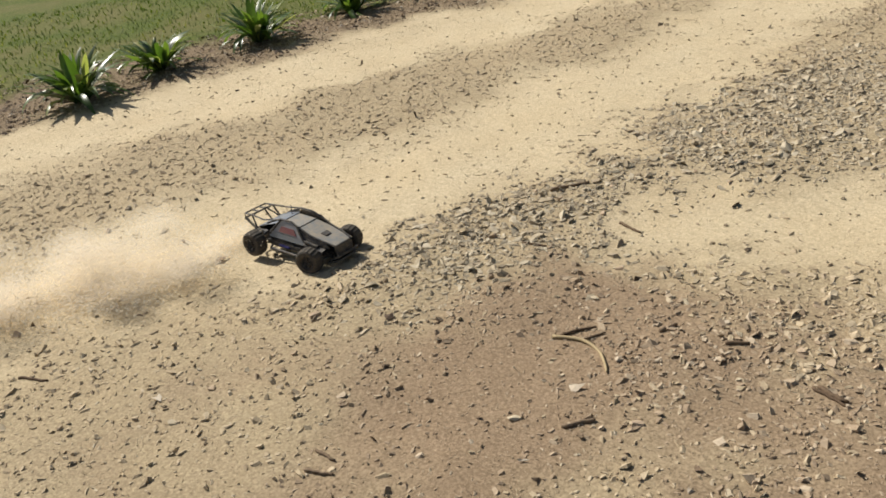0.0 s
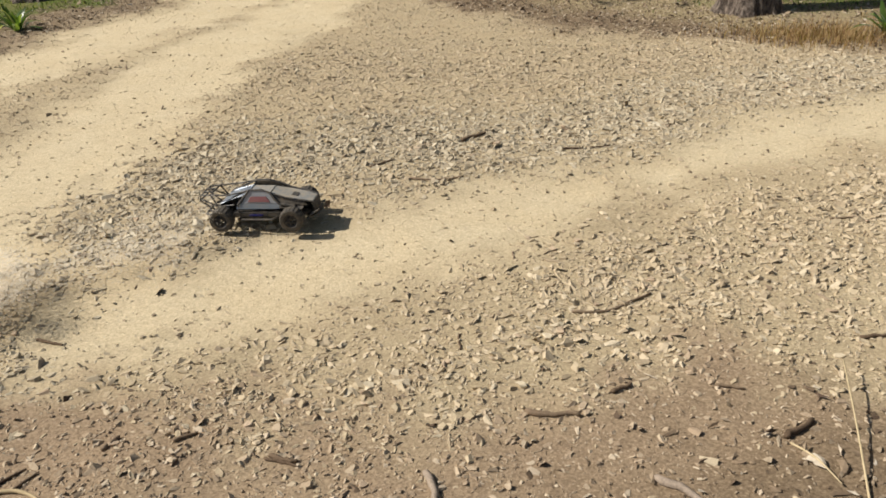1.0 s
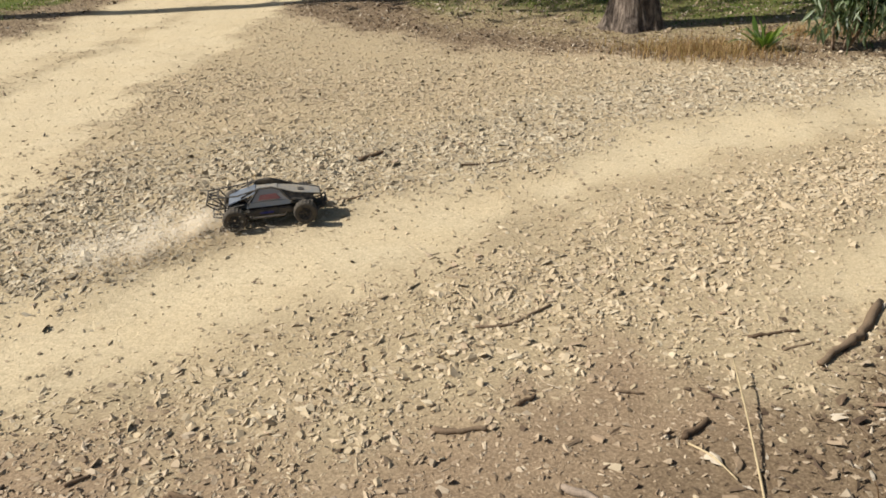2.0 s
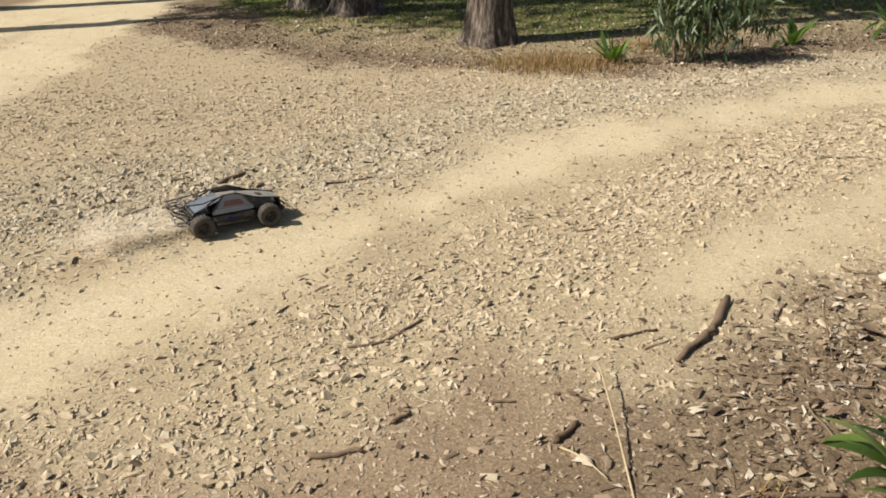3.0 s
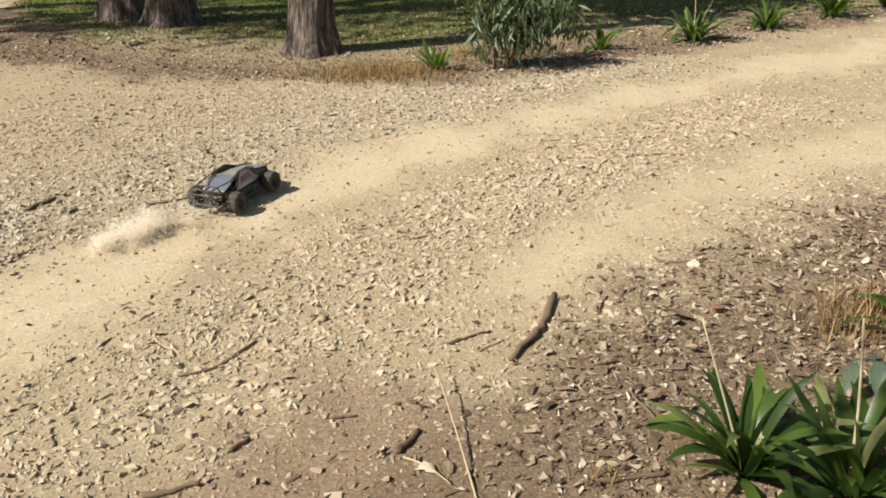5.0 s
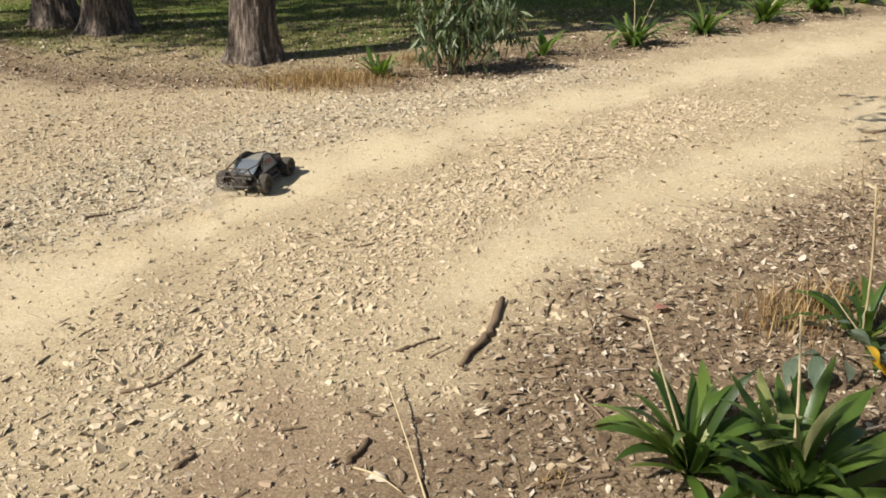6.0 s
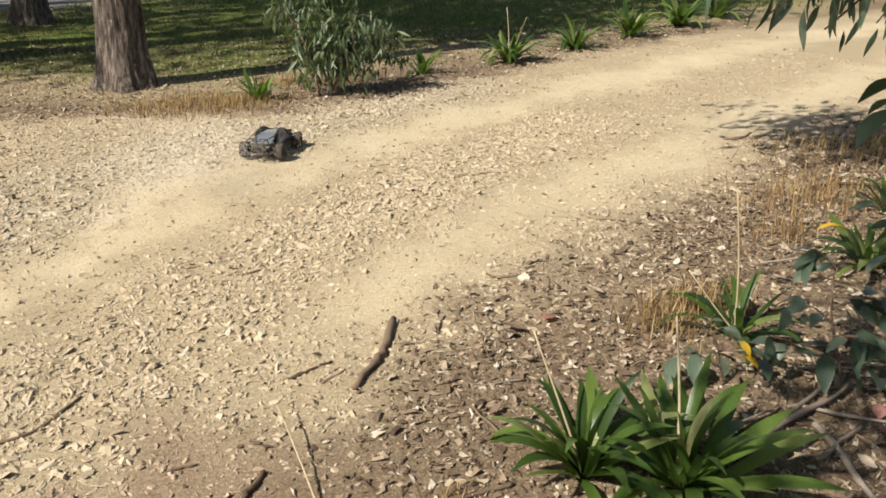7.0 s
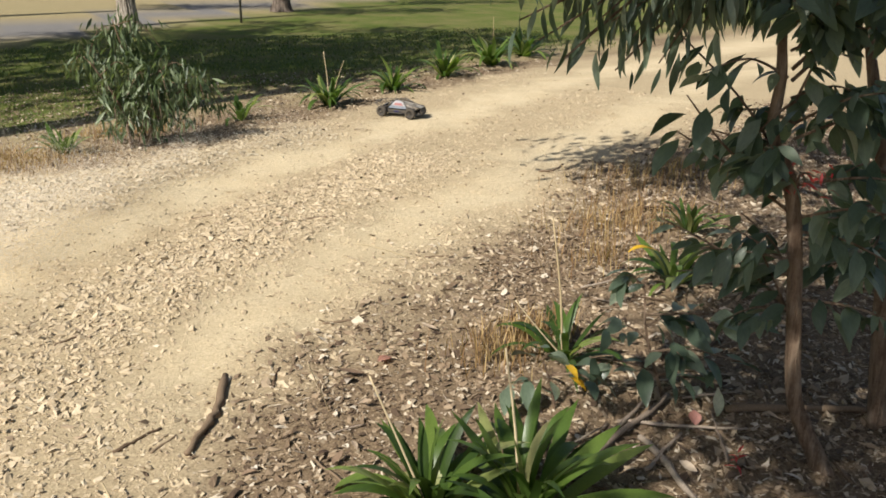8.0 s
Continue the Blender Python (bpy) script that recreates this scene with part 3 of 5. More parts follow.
stick("bark_strip", [(0.21, 2.64), (0.25, 2.68), (0.29, 2.75)], 0.012, label="curled dark strip of bark on the soil", category="bark")
stick("stick", [(-0.757, 2.17), (-0.694, 2.078), (-0.654, 1.974), (-0.62, 1.88)], 0.012, GREY_STICK, "pale weathered stick on the gravel")
stick("stick", [(-0.13, 2.35), (-0.02, 2.31), (0.08, 2.2)], 0.013, GREY_STICK, "pale weathered stick on bare soil")
twig = base("forked_twig", pose(0, 0, 0))
tagged(twig, "forked pale dry twig lying on the clay", "twig")
for line, r, material in (([(-1.992, 1.670), (-1.903, 1.729), (-1.814, 1.729), (-1.75, 1.70), (-1.702, 1.668)], 0.007, STRAW), ([(-1.978, 1.676), (-1.965, 1.75), (-1.939, 1.822)], 0.006, STICK), ([(-1.903, 1.729), (-1.90, 1.78), (-1.890, 1.824)], 0.005, STICK)):
    line = smoothed([(x, y, high(x, y) + r) for x, y in line])
    soft(part("arm", tube(bmesh.new(), line, [r * (1.1 - 0.6 * k / len(line)) for k in range(len(line))], 7, 0.1), material, twig))
stick("branch", [(1.7, 2.31), (2.03, 2.4), (2.45, 2.53)], 0.015, GREY_STICK, "long grey fallen branch in the bed", "branch", 0.02)
stick("branch", [(2.04, 2.43), (2.37, 2.56)], 0.010, GREY_STICK, "thin grey fallen branch in the bed", "branch", 0.02)
stick("branch", [(2.15, 2.37), (2.08, 2.14), (2.03, 1.95)], 0.014, GREY_STICK, "grey fallen branch in the bed", "branch", 0.01)
stick("branch", [(3.98, 4.51), (4.32, 4.47), (4.51, 4.26)], 0.012, STICK, "dark crooked fallen branch in the bed", "branch", 0.02)
stick("branch", [(2.6, 2.37), (2.85, 2.2), (3.13, 2.02)], 0.02, STICK, "dark fallen branch among leaf litter", "branch")
for line, r in (([(2.0, 2.2), (2.3, 2.32)], 0.008), ([(2.15, 2.5), (2.4, 2.3), (2.55, 2.22)], 0.007), ([(2.3, 2.1), (2.5, 2.35)], 0.006), ([(1.8, 2.45), (2.1, 2.5)], 0.005), ([(2.5, 2.5), (2.75, 2.42)], 0.006), ([(2.35, 2.7), (2.6, 2.62)], 0.005), ([(3.2, 3.35), (3.6, 3.5)], 0.007), ([(2.9, 3.6), (3.3, 3.58)], 0.006)):
    stick("stick", line, r, GREY_STICK, "dry grey stick among leaf litter", lift=0.02)
for k in range(110):
    x, y = rng.uniform(0.9, 5.0), rng.uniform(1.7, 5.2)
    if np.interp(x, BED_X, BED_Y) > y + 0.15:
        a, l = rng.uniform(0, 3.14), rng.uniform(0.06, 0.22)
        stick("twig", [(x, y), (x + l * math.cos(a), y + l * math.sin(a))], rng.uniform(0.0025, 0.006), STICK if k % 3 else GREY_STICK, "thin dry twig among leaf litter", "twig", 0.01)


def stone_meshes():
    found = []
    for k in range(6):
        bm = bmesh.new()
        r = random.Random(300 + k)
        for _ in range(11):
            v = Vector((r.gauss(0, 1), r.gauss(0, 1), r.gauss(0, 1))).normalized() * r.uniform(0.82, 1.1)
            bm.verts.new((v.x * 1.35, v.y * 0.9, max(-0.3, min(0.30, v.z * 0.6))))
        hull = bmesh.ops.convex_hull(bm, input=bm.verts)
        bmesh.ops.delete(bm, geom=hull["geom_interior"], context="VERTS")
        bmesh.ops.bevel(bm, geom=list(bm.edges), offset=0.02, segments=1, affect="EDGES")
        me = bpy.data.meshes.new("stone")
        bm.to_mesh(me)
        bm.free()
        me.materials.append(PALE_STONE if k % 2 else PINK_STONE)
        found.append(me)
    return found


PALE_STONE = piece_material("pale_stone", [(0.0, (0.44, 0.35, 0.235)), (1.0, (0.58, 0.49, 0.345))], 0.9, True, 70, None, 0.2, 0.4, 0.4)
PINK_STONE = piece_material("buff_stone", [(0.0, (0.36, 0.265, 0.175)), (1.0, (0.55, 0.42, 0.29))], 0.9, True, 70, None, 0.2, 0.4, 0.4)
STONES = stone_meshes()


def stone(x, y, r, k):
    ob = new("stone", STONES[k % 6])
    ob.matrix_basis = pose(x, y, high(x, y) + r * 0.2, rng.uniform(-12, 12), rng.uniform(-12, 12), rng.uniform(0, 360)) @ Matrix.Scale(r, 4)
    tagged(ob, "pale angular stone bedded in the drive" if k % 2 else "buff angular stone bedded in the drive", "stone", "larger stones on the drive")


KNOWN_STONES = [(-2.2, 2.16), (-0.78, 2.92), (-0.67, 3.78), (-0.7, 3.11), (-0.24, 3.0), (-1.36, 2.42), (-0.04, 2.6), (0.01, 2.48), (-0.92, 2.08), (-0.61, 2.68), (-1.05, 2.9), (-2.11, 1.94), (-2.71, 1.06), (-1.71, 1.31), (-1.76, 2.0), (-2.1, 1.95), (-2.44, 3.04), (-1.36, 2.43), (-1.46, 1.58), (-4.09, 0.78), (-2.53, 0.59), (1.5, 3.34), (0.38, 3.47), (-1.06, 2.91), (-0.56, 3.03), (-0.86, 2.64), (-0.75, 3.66), (-2.74, 1.19), (-2.08, 1.06), (-2.87, 0.94)]
for k, (x, y) in enumerate(KNOWN_STONES):
    stone(x, y, 0.017 + 0.008 * (k * 7 % 5) / 4, k)
made = 0
while made < 190:
    s, u = rng.uniform(0, 1), rng.normal(0, 0.28)
    line = RIDGE if made % 3 else BANK
    seg = rng.integers(0, len(line) - 2)
    (ax, ay), (bx, by) = line[seg], line[seg + 1]
    x, y = ax + (bx - ax) * s + u * 0.8, ay + (by - ay) * s + u
    if math.hypot(x, y) < 7.5:
        stone(x, y, float(np.clip(rng.lognormal(math.log(0.0155), 0.28), 0.010, 0.027)), made)
        made += 1


# ---- strap-leaved plants ----
def strap_mesh(length, width, start, bend, seed):
    """One folded, arching strap leaf from the origin, leaning to +x."""
    r = random.Random(seed)
    bm = bmesh.new()
    x, z, rows, n = 0.0, 0.0, [], 8
    for k in range(n + 1):
        s = k / n
        a = radians(start + bend * s**1.4)
        w = width * (0.62 + 0.9 * s - 0.5 * s * s if s < 0.55 else 0.96 * (1 - ((s - 0.55) / 0.45) ** 1.8) + 0.02) / 2
        sway = 0.05 * length * math.sin(seed + 3 * s)
        rows.append([bm.verts.new((x - c * c * 0.35 * w * math.cos(a) * -1, c * w + sway, z + c * c * 0.35 * w * math.sin(a))) for c in (-1, 0, 1)])
        x += math.sin(a) * length / n
        z += math.cos(a) * length / n
    for low, top in zip(rows, rows[1:]):
        for c in (0, 1):
            f = bm.faces.new((low[c], low[c + 1], top[c + 1], top[c]))
            f.smooth = True
    me = bpy.data.meshes.new("leaf")
    bm.to_mesh(me)
    bm.free()
    me.materials.append(STRAP)
    return me


STRAPS = [strap_mesh(1.0, 0.118, 8 + 5 * k, (35, 75, 95, 55, 120, 20)[k], k) for k in range(6)]
STRAPS_BENT = strap_mesh(1.0, 0.09, 40, 95, 9)


def stalk(parent, foot, tip, r, material=STRAW, name="flower_stalk"):
    mid = [(f + t) / 2 + random.uniform(-0.012, 0.012) for f, t in zip(foot, tip)]
    pts = smoothed([foot, mid, tip], 3)
    bm = tube(bmesh.new(), pts, [r * (1 - 0.5 * k / len(pts)) for k in range(len(pts))], 5)
    return soft(part(name, bm, material, parent, "dry straw-coloured flower stalk"))


def rosette(x, y, count, length, seed, label, stalks=()):
    r = random.Random(seed)
    plant = base("strap_leaf_plant", pose(x, y, high(x, y) - 0.005, 0, 0, r.uniform(0, 360)))
    tagged(plant, label, "plant", "strap-leaved plants")
    count = int(count * (0.6 if x > 0 else 0.85))
    for k in range(count):
        outer = k / count
        l = length * r.uniform(0.72, 1.08) * (0.85 + 0.25 * outer)
        me = STRAPS_BENT if r.random() < 0.12 * outer else STRAPS[r.randrange(6)]
        turn = k * 137.5 + r.uniform(-20, 20)
        lean = -6 + 38 * outer + r.uniform(-8, 8)
        off = 0.03 * outer * length / 0.4
        m = pose(off * math.cos(radians(turn)), off * math.sin(radians(turn)), 0, 0, 0, turn) @ pose(0, 0, 0, r.uniform(-9, 9), lean, 0)
        shared("leaf", me, plant, m @ Matrix.Diagonal((l, l * r.uniform(0.85, 1.25), l, 1)))
    for foot, tip, thick in stalks:
        stalk(plant, foot, tip, thick)
    inv = plant.matrix_basis.to_3x3().inverted()
    for ob in plant.children:
        if ob.name.startswith("flower_stalk"):
            ob.matrix_basis = inv.to_4x4()
    return plant


rosette(1.27, 2.42, 76, 0.40, 1, "large glossy green strap-leaved plant in the bed", [((0.0, 0.0, 0.0), (-0.16, 0.10, 0.50), 0.005)])
rosette(1.53, 2.26, 83, 0.42, 2, "large glossy green strap-leaved plant in the bed", [((0.0, 0.03, 0.0), (-0.03, 0.10, 0.56), 0.006)])
rosette(2.31, 3.03, 32, 0.36, 3, "green strap-leaved plant with a tall straw stalk", [((0, 0, 0), (-0.06, 0.05, 0.66), 0.006), ((0.02, 0, 0), (-0.2, 0.1, 0.3), 0.004)])
rosette(3.40, 3.42, 41, 0.40, 4, "bright green strap-leaved plant with a yellow leaf")
rosette(4.15, 4.0, 28, 0.36, 5, "green strap-leaved plant in the shaded bed")
rosette(-7.3, 0.86, 102, 0.50, 6, "dark green strap-leaved plant beside the lawn")
rosette(-7.63, 1.62, 86, 0.46, 7, "dark green strap-leaved plant beside the lawn")
rosette(-7.76, 2.6, 96, 0.50, 8, "dark green strap-leaved plant beside the lawn")
rosette(-8.15, 4.50, 80, 0.44, 9, "dark green strap-leaved plant beside the lawn")
rosette(-8.18, 5.02, 64, 0.42, 10, "dark green strap-leaved plant beside the lawn")
rosette(-8.08, 3.73, 84, 0.46, 19, "dark green strap-leaved plant beside the lawn")
rosette(-7.7, 7.4, 38, 0.38, 11, "dark green strap-leaved plant beside the drive")
rosette(0.98, 8.2, 40, 0.34, 12, "small green strap-leaved plant beside dry grass")
rosette(2.79, 8.92, 34, 0.42, 13, "upright green strap-leaved plant along the drive")
rosette(4.02, 9.44, 70, 0.50, 14, "pale strap-leaved plant with two straw stalks", [((0, 0, 0), (-0.04, 0.02, 0.62), 0.007), ((0, 0, 0), (0.16, -0.1, 0.52), 0.005)])
rosette(5.23, 10.1, 60, 0.50, 15, "green strap-leaved plant along the drive")
rosette(6.47, 10.84, 64, 0.60, 16, "dark green strap-leaved plant along the drive")
rosette(7.79, 11.6, 64, 0.66, 17, "dark green strap-leaved plant along the drive", [((0, 0, 0), (0.05, 0.03, 0.75), 0.006)])
rosette(8.98, 12.3, 64, 0.62, 18, "dark green strap-leaved plant along the drive")

for x, y, z, turn, l in ((3.24, 3.42, 0.24, 165, 0.17), (2.07, 2.72, 0.19, 250, 0.13), (2.08, 2.71, 0.14, 262, 0.12)):
    ob = new("yellow_leaf", strap_mesh(1.0, 0.26, 70, 55, 3))
    ob.data.materials[0] = YELLOW
    ob.matrix_basis = pose(x, y, z, 0, 0, turn) @ Matrix.Scale(l, 4)
    tagged(ob, "drooping bright yellow dying leaf in the bed", "leaf", "yellow leaves")

for foot, tip, r in (((0.43, 2.38), (0.38, 3.02, 0.07), 0.004), ((0.23, 2.62), (0.36, 2.46, 0.02), 0.004), ((1.24, 3.15), (1.12, 3.05, 0.30), 0.003), ((2.35, 4.5), (2.05, 4.6, 0.12), 0.004)):
    pts = smoothed([(foot[0], foot[1], high(*foot)), ((foot[0] + tip[0]) / 2, (foot[1] + tip[1]) / 2, tip[2] * 0.45 + 0.02), tip], 4)
    tagged(soft(part("dry_stalk", tube(bmesh.new(), pts, [r * (1 - 0.5 * k / len(pts)) for k in range(len(pts))], 6), STRAW)), "long pale dry grass stalk leaning over the soil", "stalk", "dry stalks")


# ---- gum saplings ----
def gum_leaf(length, width, curl, fold, material, seed=0):
    """A leaf from the origin along +x, folded on its midrib and curling down."""
    bm = bmesh.new()
    n, rows = 7, []
    stem = 0.12
    for k in range(n + 1):
        s = k / n
        w = width / 2 * max(0.04, math.sin(math.pi * min(1, max(0, (s - stem * 0.6) / (1 - stem * 0.6))) ** 0.8)) ** 0.85
        a = radians(curl) * s
        x, z = length * s * math.cos(a * 0.5), -length * s * math.sin(a * 0.5)
        side = 0.10 * length * math.sin(2.2 * s) * (1 if seed % 2 else -1)
        rows.append([bm.verts.new((x, c * w + side * s, z + abs(c) * w * fold)) for c in (-1, 0, 1)])
    for low, top in zip(rows, rows[1:]):
        for c in (0, 1):
            bm.faces.new((low[c], low[c + 1], top[c + 1], top[c])).smooth = True
    me = bpy.data.meshes.new("leaf")
    bm.to_mesh(me)
    bm.free()
    me.materials.append(material)
    return me


BROAD = [gum_leaf(0.14 + 0.012 * k, 0.055 + 0.006 * k, 25 + 10 * k, 0.25, GUM, k) for k in range(3)]
NARROW = [gum_leaf(0.125 + 0.012 * k, 0.024 + 0.002 * k, 20 + 14 * k, 0.3, GUM, k) for k in range(3)]
RED = gum_leaf(0.07, 0.018, 40, 0.3, RED_LEAF)


def sapling(foot, joints, radii, branches, label, seed, size=1.0):
    """A thin tree: a stem through its joints, and branches (start, end, sag, leaves, kind)."""
    r = random.Random(seed)
    tree = base("gum_sapling", pose(*foot, 0, 0, 0))
    tagged(tree, label, "sapling", "gum saplings")
    pts = smoothed(joints, 5)
    sizes = np.interp(np.linspace(0, 1, len(pts)), np.linspace(0, 1, len(radii)), radii)
    soft(part("stem", tube(bmesh.new(), pts, list(sizes), 10, 0.06), STEM, tree))
    for start, end, sag, leaves, kind in branches:
        start, end = Vector(start), Vector(end)
        mid = (start + end) / 2 + Vector((r.uniform(-0.03, 0.03), r.uniform(-0.03, 0.03), sag))
        line = smoothed([start, mid, end], 6)
        thick = 0.0045 + 0.004 * (end - start).length
        soft(part("branch", tube(bmesh.new(), line, [thick * (1 - 0.7 * k / len(line)) for k in range(len(line))], 6), STEM, tree))
        leaves = int(leaves * 1.45)
        for k in range(leaves):
            s = 0.22 + 0.8 * (k + r.random()) / leaves
            s = min(s, 0.999)
            p = line[int(s * (len(line) - 1))] + Vector((r.uniform(-1, 1), r.uniform(-1, 1), r.uniform(-0.8, 0.6))) * (0.035 if kind == "broad" else 0.06)
            way = (end - start).normalized()
            turn = math.degrees(math.atan2(way.y, way.x)) + (1 if k % 2 else -1) * r.uniform(20, 85)
            if kind == "broad":
                me, pitch = BROAD[r.randrange(3)], r.uniform(5, 45) if size == 1.0 else r.uniform(-15, 28)
            elif kind == "red":
                me, pitch = RED, r.uniform(-40, 50)
            else:
                me, pitch = NARROW[r.randrange(3)], r.uniform(48, 88)
            l = size * r.uniform(0.5, 0.98) * (0.6 if kind == "red" else 1)
            shared("leaf", me, tree, pose(*p, 0, 0, turn) @ pose(0, 0, 0, r.uniform(-45, 45), pitch, 0) @ Matrix.Scale(l, 4))
    return tree


# offsets: across (to the bed's far side) and along the view of the bed
ACROSS, AHEAD = Vector((0.85, -0.52, 0)), Vector((0.52, 0.85, 0))


def off(a, b, z):
    v = ACROSS * (a - 0.115 * z) + AHEAD * b
    return (v.x, v.y, z)


CROWN = random.Random(77)
HIGH_TWIGS = [(off(-0.05, 0.16, CROWN.uniform(1.55, 1.9)), off(CROWN.uniform(-0.7, 0.1), CROWN.uniform(-0.15, 0.3), CROWN.uniform(1.56, 1.85)), 0.06, 26, "narrow") for k in range(18)]
HIGH_TWIGS += [(off(-0.05, 0.1, CROWN.uniform(0.9, 1.3)), off(CROWN.uniform(-0.42, -0.12), CROWN.uniform(-0.1, 0.25), CROWN.uniform(1.1, 1.5)), 0.02, 8, "broad") for k in range(6)]
HIGH_TWIGS += [(off(-0.04, 0.06, CROWN.uniform(0.5, 0.9)), off(CROWN.uniform(-0.45, -0.15), CROWN.uniform(0.0, 0.4), CROWN.uniform(0.55, 1.05)), 0.02, 8, "broad") for k in range(6)]
HIGH_TWIGS += [(off(-0.06, 0.16, 1.75), off(a, CROWN.uniform(0.0, 0.2), z), 0.07, 13, "narrow") for a, z in ((-0.9, 1.50), (-0.84, 1.44), (-0.78, 1.40), (-0.70, 1.44), (-0.62, 1.36), (-0.56, 1.46), (-0.48, 1.38), (-0.40, 1.44), (-0.8, 1.54), (-0.66, 1.52), (-0.52, 1.54), (-0.35, 1.5))]
HIGH_TWIGS += [(off(-0.05, 0.14, CROWN.uniform(1.2, 1.7)), off(CROWN.uniform(0.0, 0.5), CROWN.uniform(-0.3, 0.2), CROWN.uniform(1.25, 1.8)), 0.04, 12, "broad") for k in range(9)]
sapling((2.54, 1.96, high(2.54, 1.96)), [(0.030, -0.062, -0.02), (-0.018, 0.018, 0.148), (-0.048, 0.070, 0.308), (-0.083, 0.128, 0.808), (-0.110, 0.173, 1.028), (-0.145, 0.231, 1.166), (-0.144, 0.230, 1.343), (-0.156, 0.249, 1.56), (-0.15, 0.28, 2.2)],
        [0.036, 0.030, 0.027, 0.024, 0.023, 0.019, 0.017, 0.014, 0.006], [
    (off(-0.06, 0.16, 1.68), off(-0.85, 0.0, 1.62), 0.10, 20, "narrow"), (off(-0.06, 0.16, 1.66), off(-0.62, 0.12, 1.50), 0.08, 26, "narrow"),
    (off(-0.06, 0.16, 1.72), off(-0.5, -0.15, 1.66), 0.06, 24, "narrow"), (off(-0.05, 0.17, 1.8), off(-0.3, 0.3, 1.66), 0.05, 22, "narrow"),
    (off(-0.06, 0.16, 1.6), off(-0.45, 0.25, 1.56), 0.06, 22, "narrow"), (off(-0.02, 0.19, 2.0), off(-0.9, 0.3, 1.75), 0.10, 26, "narrow"),
    (off(-0.07, 0.12, 1.34), off(-0.36, 0.05, 1.36), 0.05, 8, "broad"), (off(-0.05, 0.10, 1.08), off(-0.42, 0.0, 1.30), -0.10, 7, "broad"),
    (off(-0.06, 0.13, 1.42), off(0.22, 0.0, 1.50), 0.03, 12, "broad"), (off(-0.05, 0.10, 1.15), off(0.28, 0.0, 1.28), 0.02, 12, "broad"),
    (off(-0.045, 0.09, 1.0), off(0.26, -0.1, 1.05), 0.03, 12, "broad"), (off(-0.045, 0.09, 0.98), off(-0.22, -0.06, 1.12), 0.02, 9, "broad"),
    (off(-0.04, 0.07, 0.85), off(0.2, -0.12, 0.80), 0.03, 10, "broad"), (off(-0.05, 0.1, 1.2), off(-0.2, 0.2, 1.22), 0.02, 9, "broad"),
    (off(-0.04, 0.06, 0.72), off(-0.26, 0.1, 0.86), 0.0, 9, "broad"), (off(-0.045, 0.08, 1.0), off(-0.02, -0.08, 1.06), 0.03, 16, "red"),
    (off(-0.04, 0.06, 0.9), off(0.12, -0.25, 1.0), 0.03, 12, "broad"), (off(-0.05, 0.1, 1.2), off(0.15, -0.2, 1.35), 0.03, 13, "broad"),
    (off(-0.06, 0.14, 1.5), off(0.2, -0.25, 1.62), 0.03, 14, "broad"), (off(-0.03, 0.05, 0.62), off(0.3, -0.1, 0.55), 0.03, 10, "broad"),
    (off(-0.06, 0.14, 1.55), off(-0.3, 0.0, 1.6), 0.04, 22, "narrow"), (off(-0.06, 0.16, 1.75), off(-0.7, 0.2, 1.72), 0.06, 34, "narrow"),
    (off(-0.06, 0.16, 1.7), off(-0.42, 0.05, 1.62), 0.06, 30, "narrow"), (off(-0.06, 0.16, 1.8), off(0.1, 0.0, 1.72), 0.06, 26, "narrow"),
    (off(-0.05, 0.16, 1.78), off(-0.6, -0.05, 1.66), 0.07, 30, "narrow"), (off(-0.05, 0.16, 1.76), off(-0.5, 0.1, 1.58), 0.07, 32, "narrow"),
    (off(-0.05, 0.16, 1.7), off(-0.35, -0.1, 1.60), 0.05, 28, "narrow"), (off(-0.05, 0.16, 1.85), off(-0.75, 0.05, 1.66), 0.09, 34, "narrow"),
    (off(-0.05, 0.16, 1.85), off(-0.95, -0.1, 1.68), 0.09, 20, "narrow"), (off(-0.05, 0.16, 1.72), off(-0.22, 0.0, 1.64), 0.05, 24, "narrow"),
    (off(-0.06, 0.16, 1.62), off(0.35, 0.1, 1.70), 0.05, 18, "broad"), (off(-0.06, 0.14, 1.5), off(-0.15, -0.1, 1.58), 0.03, 9, "broad")] + HIGH_TWIGS,
        "leafy gum sapling with brown stem and drooping leaves", 5)
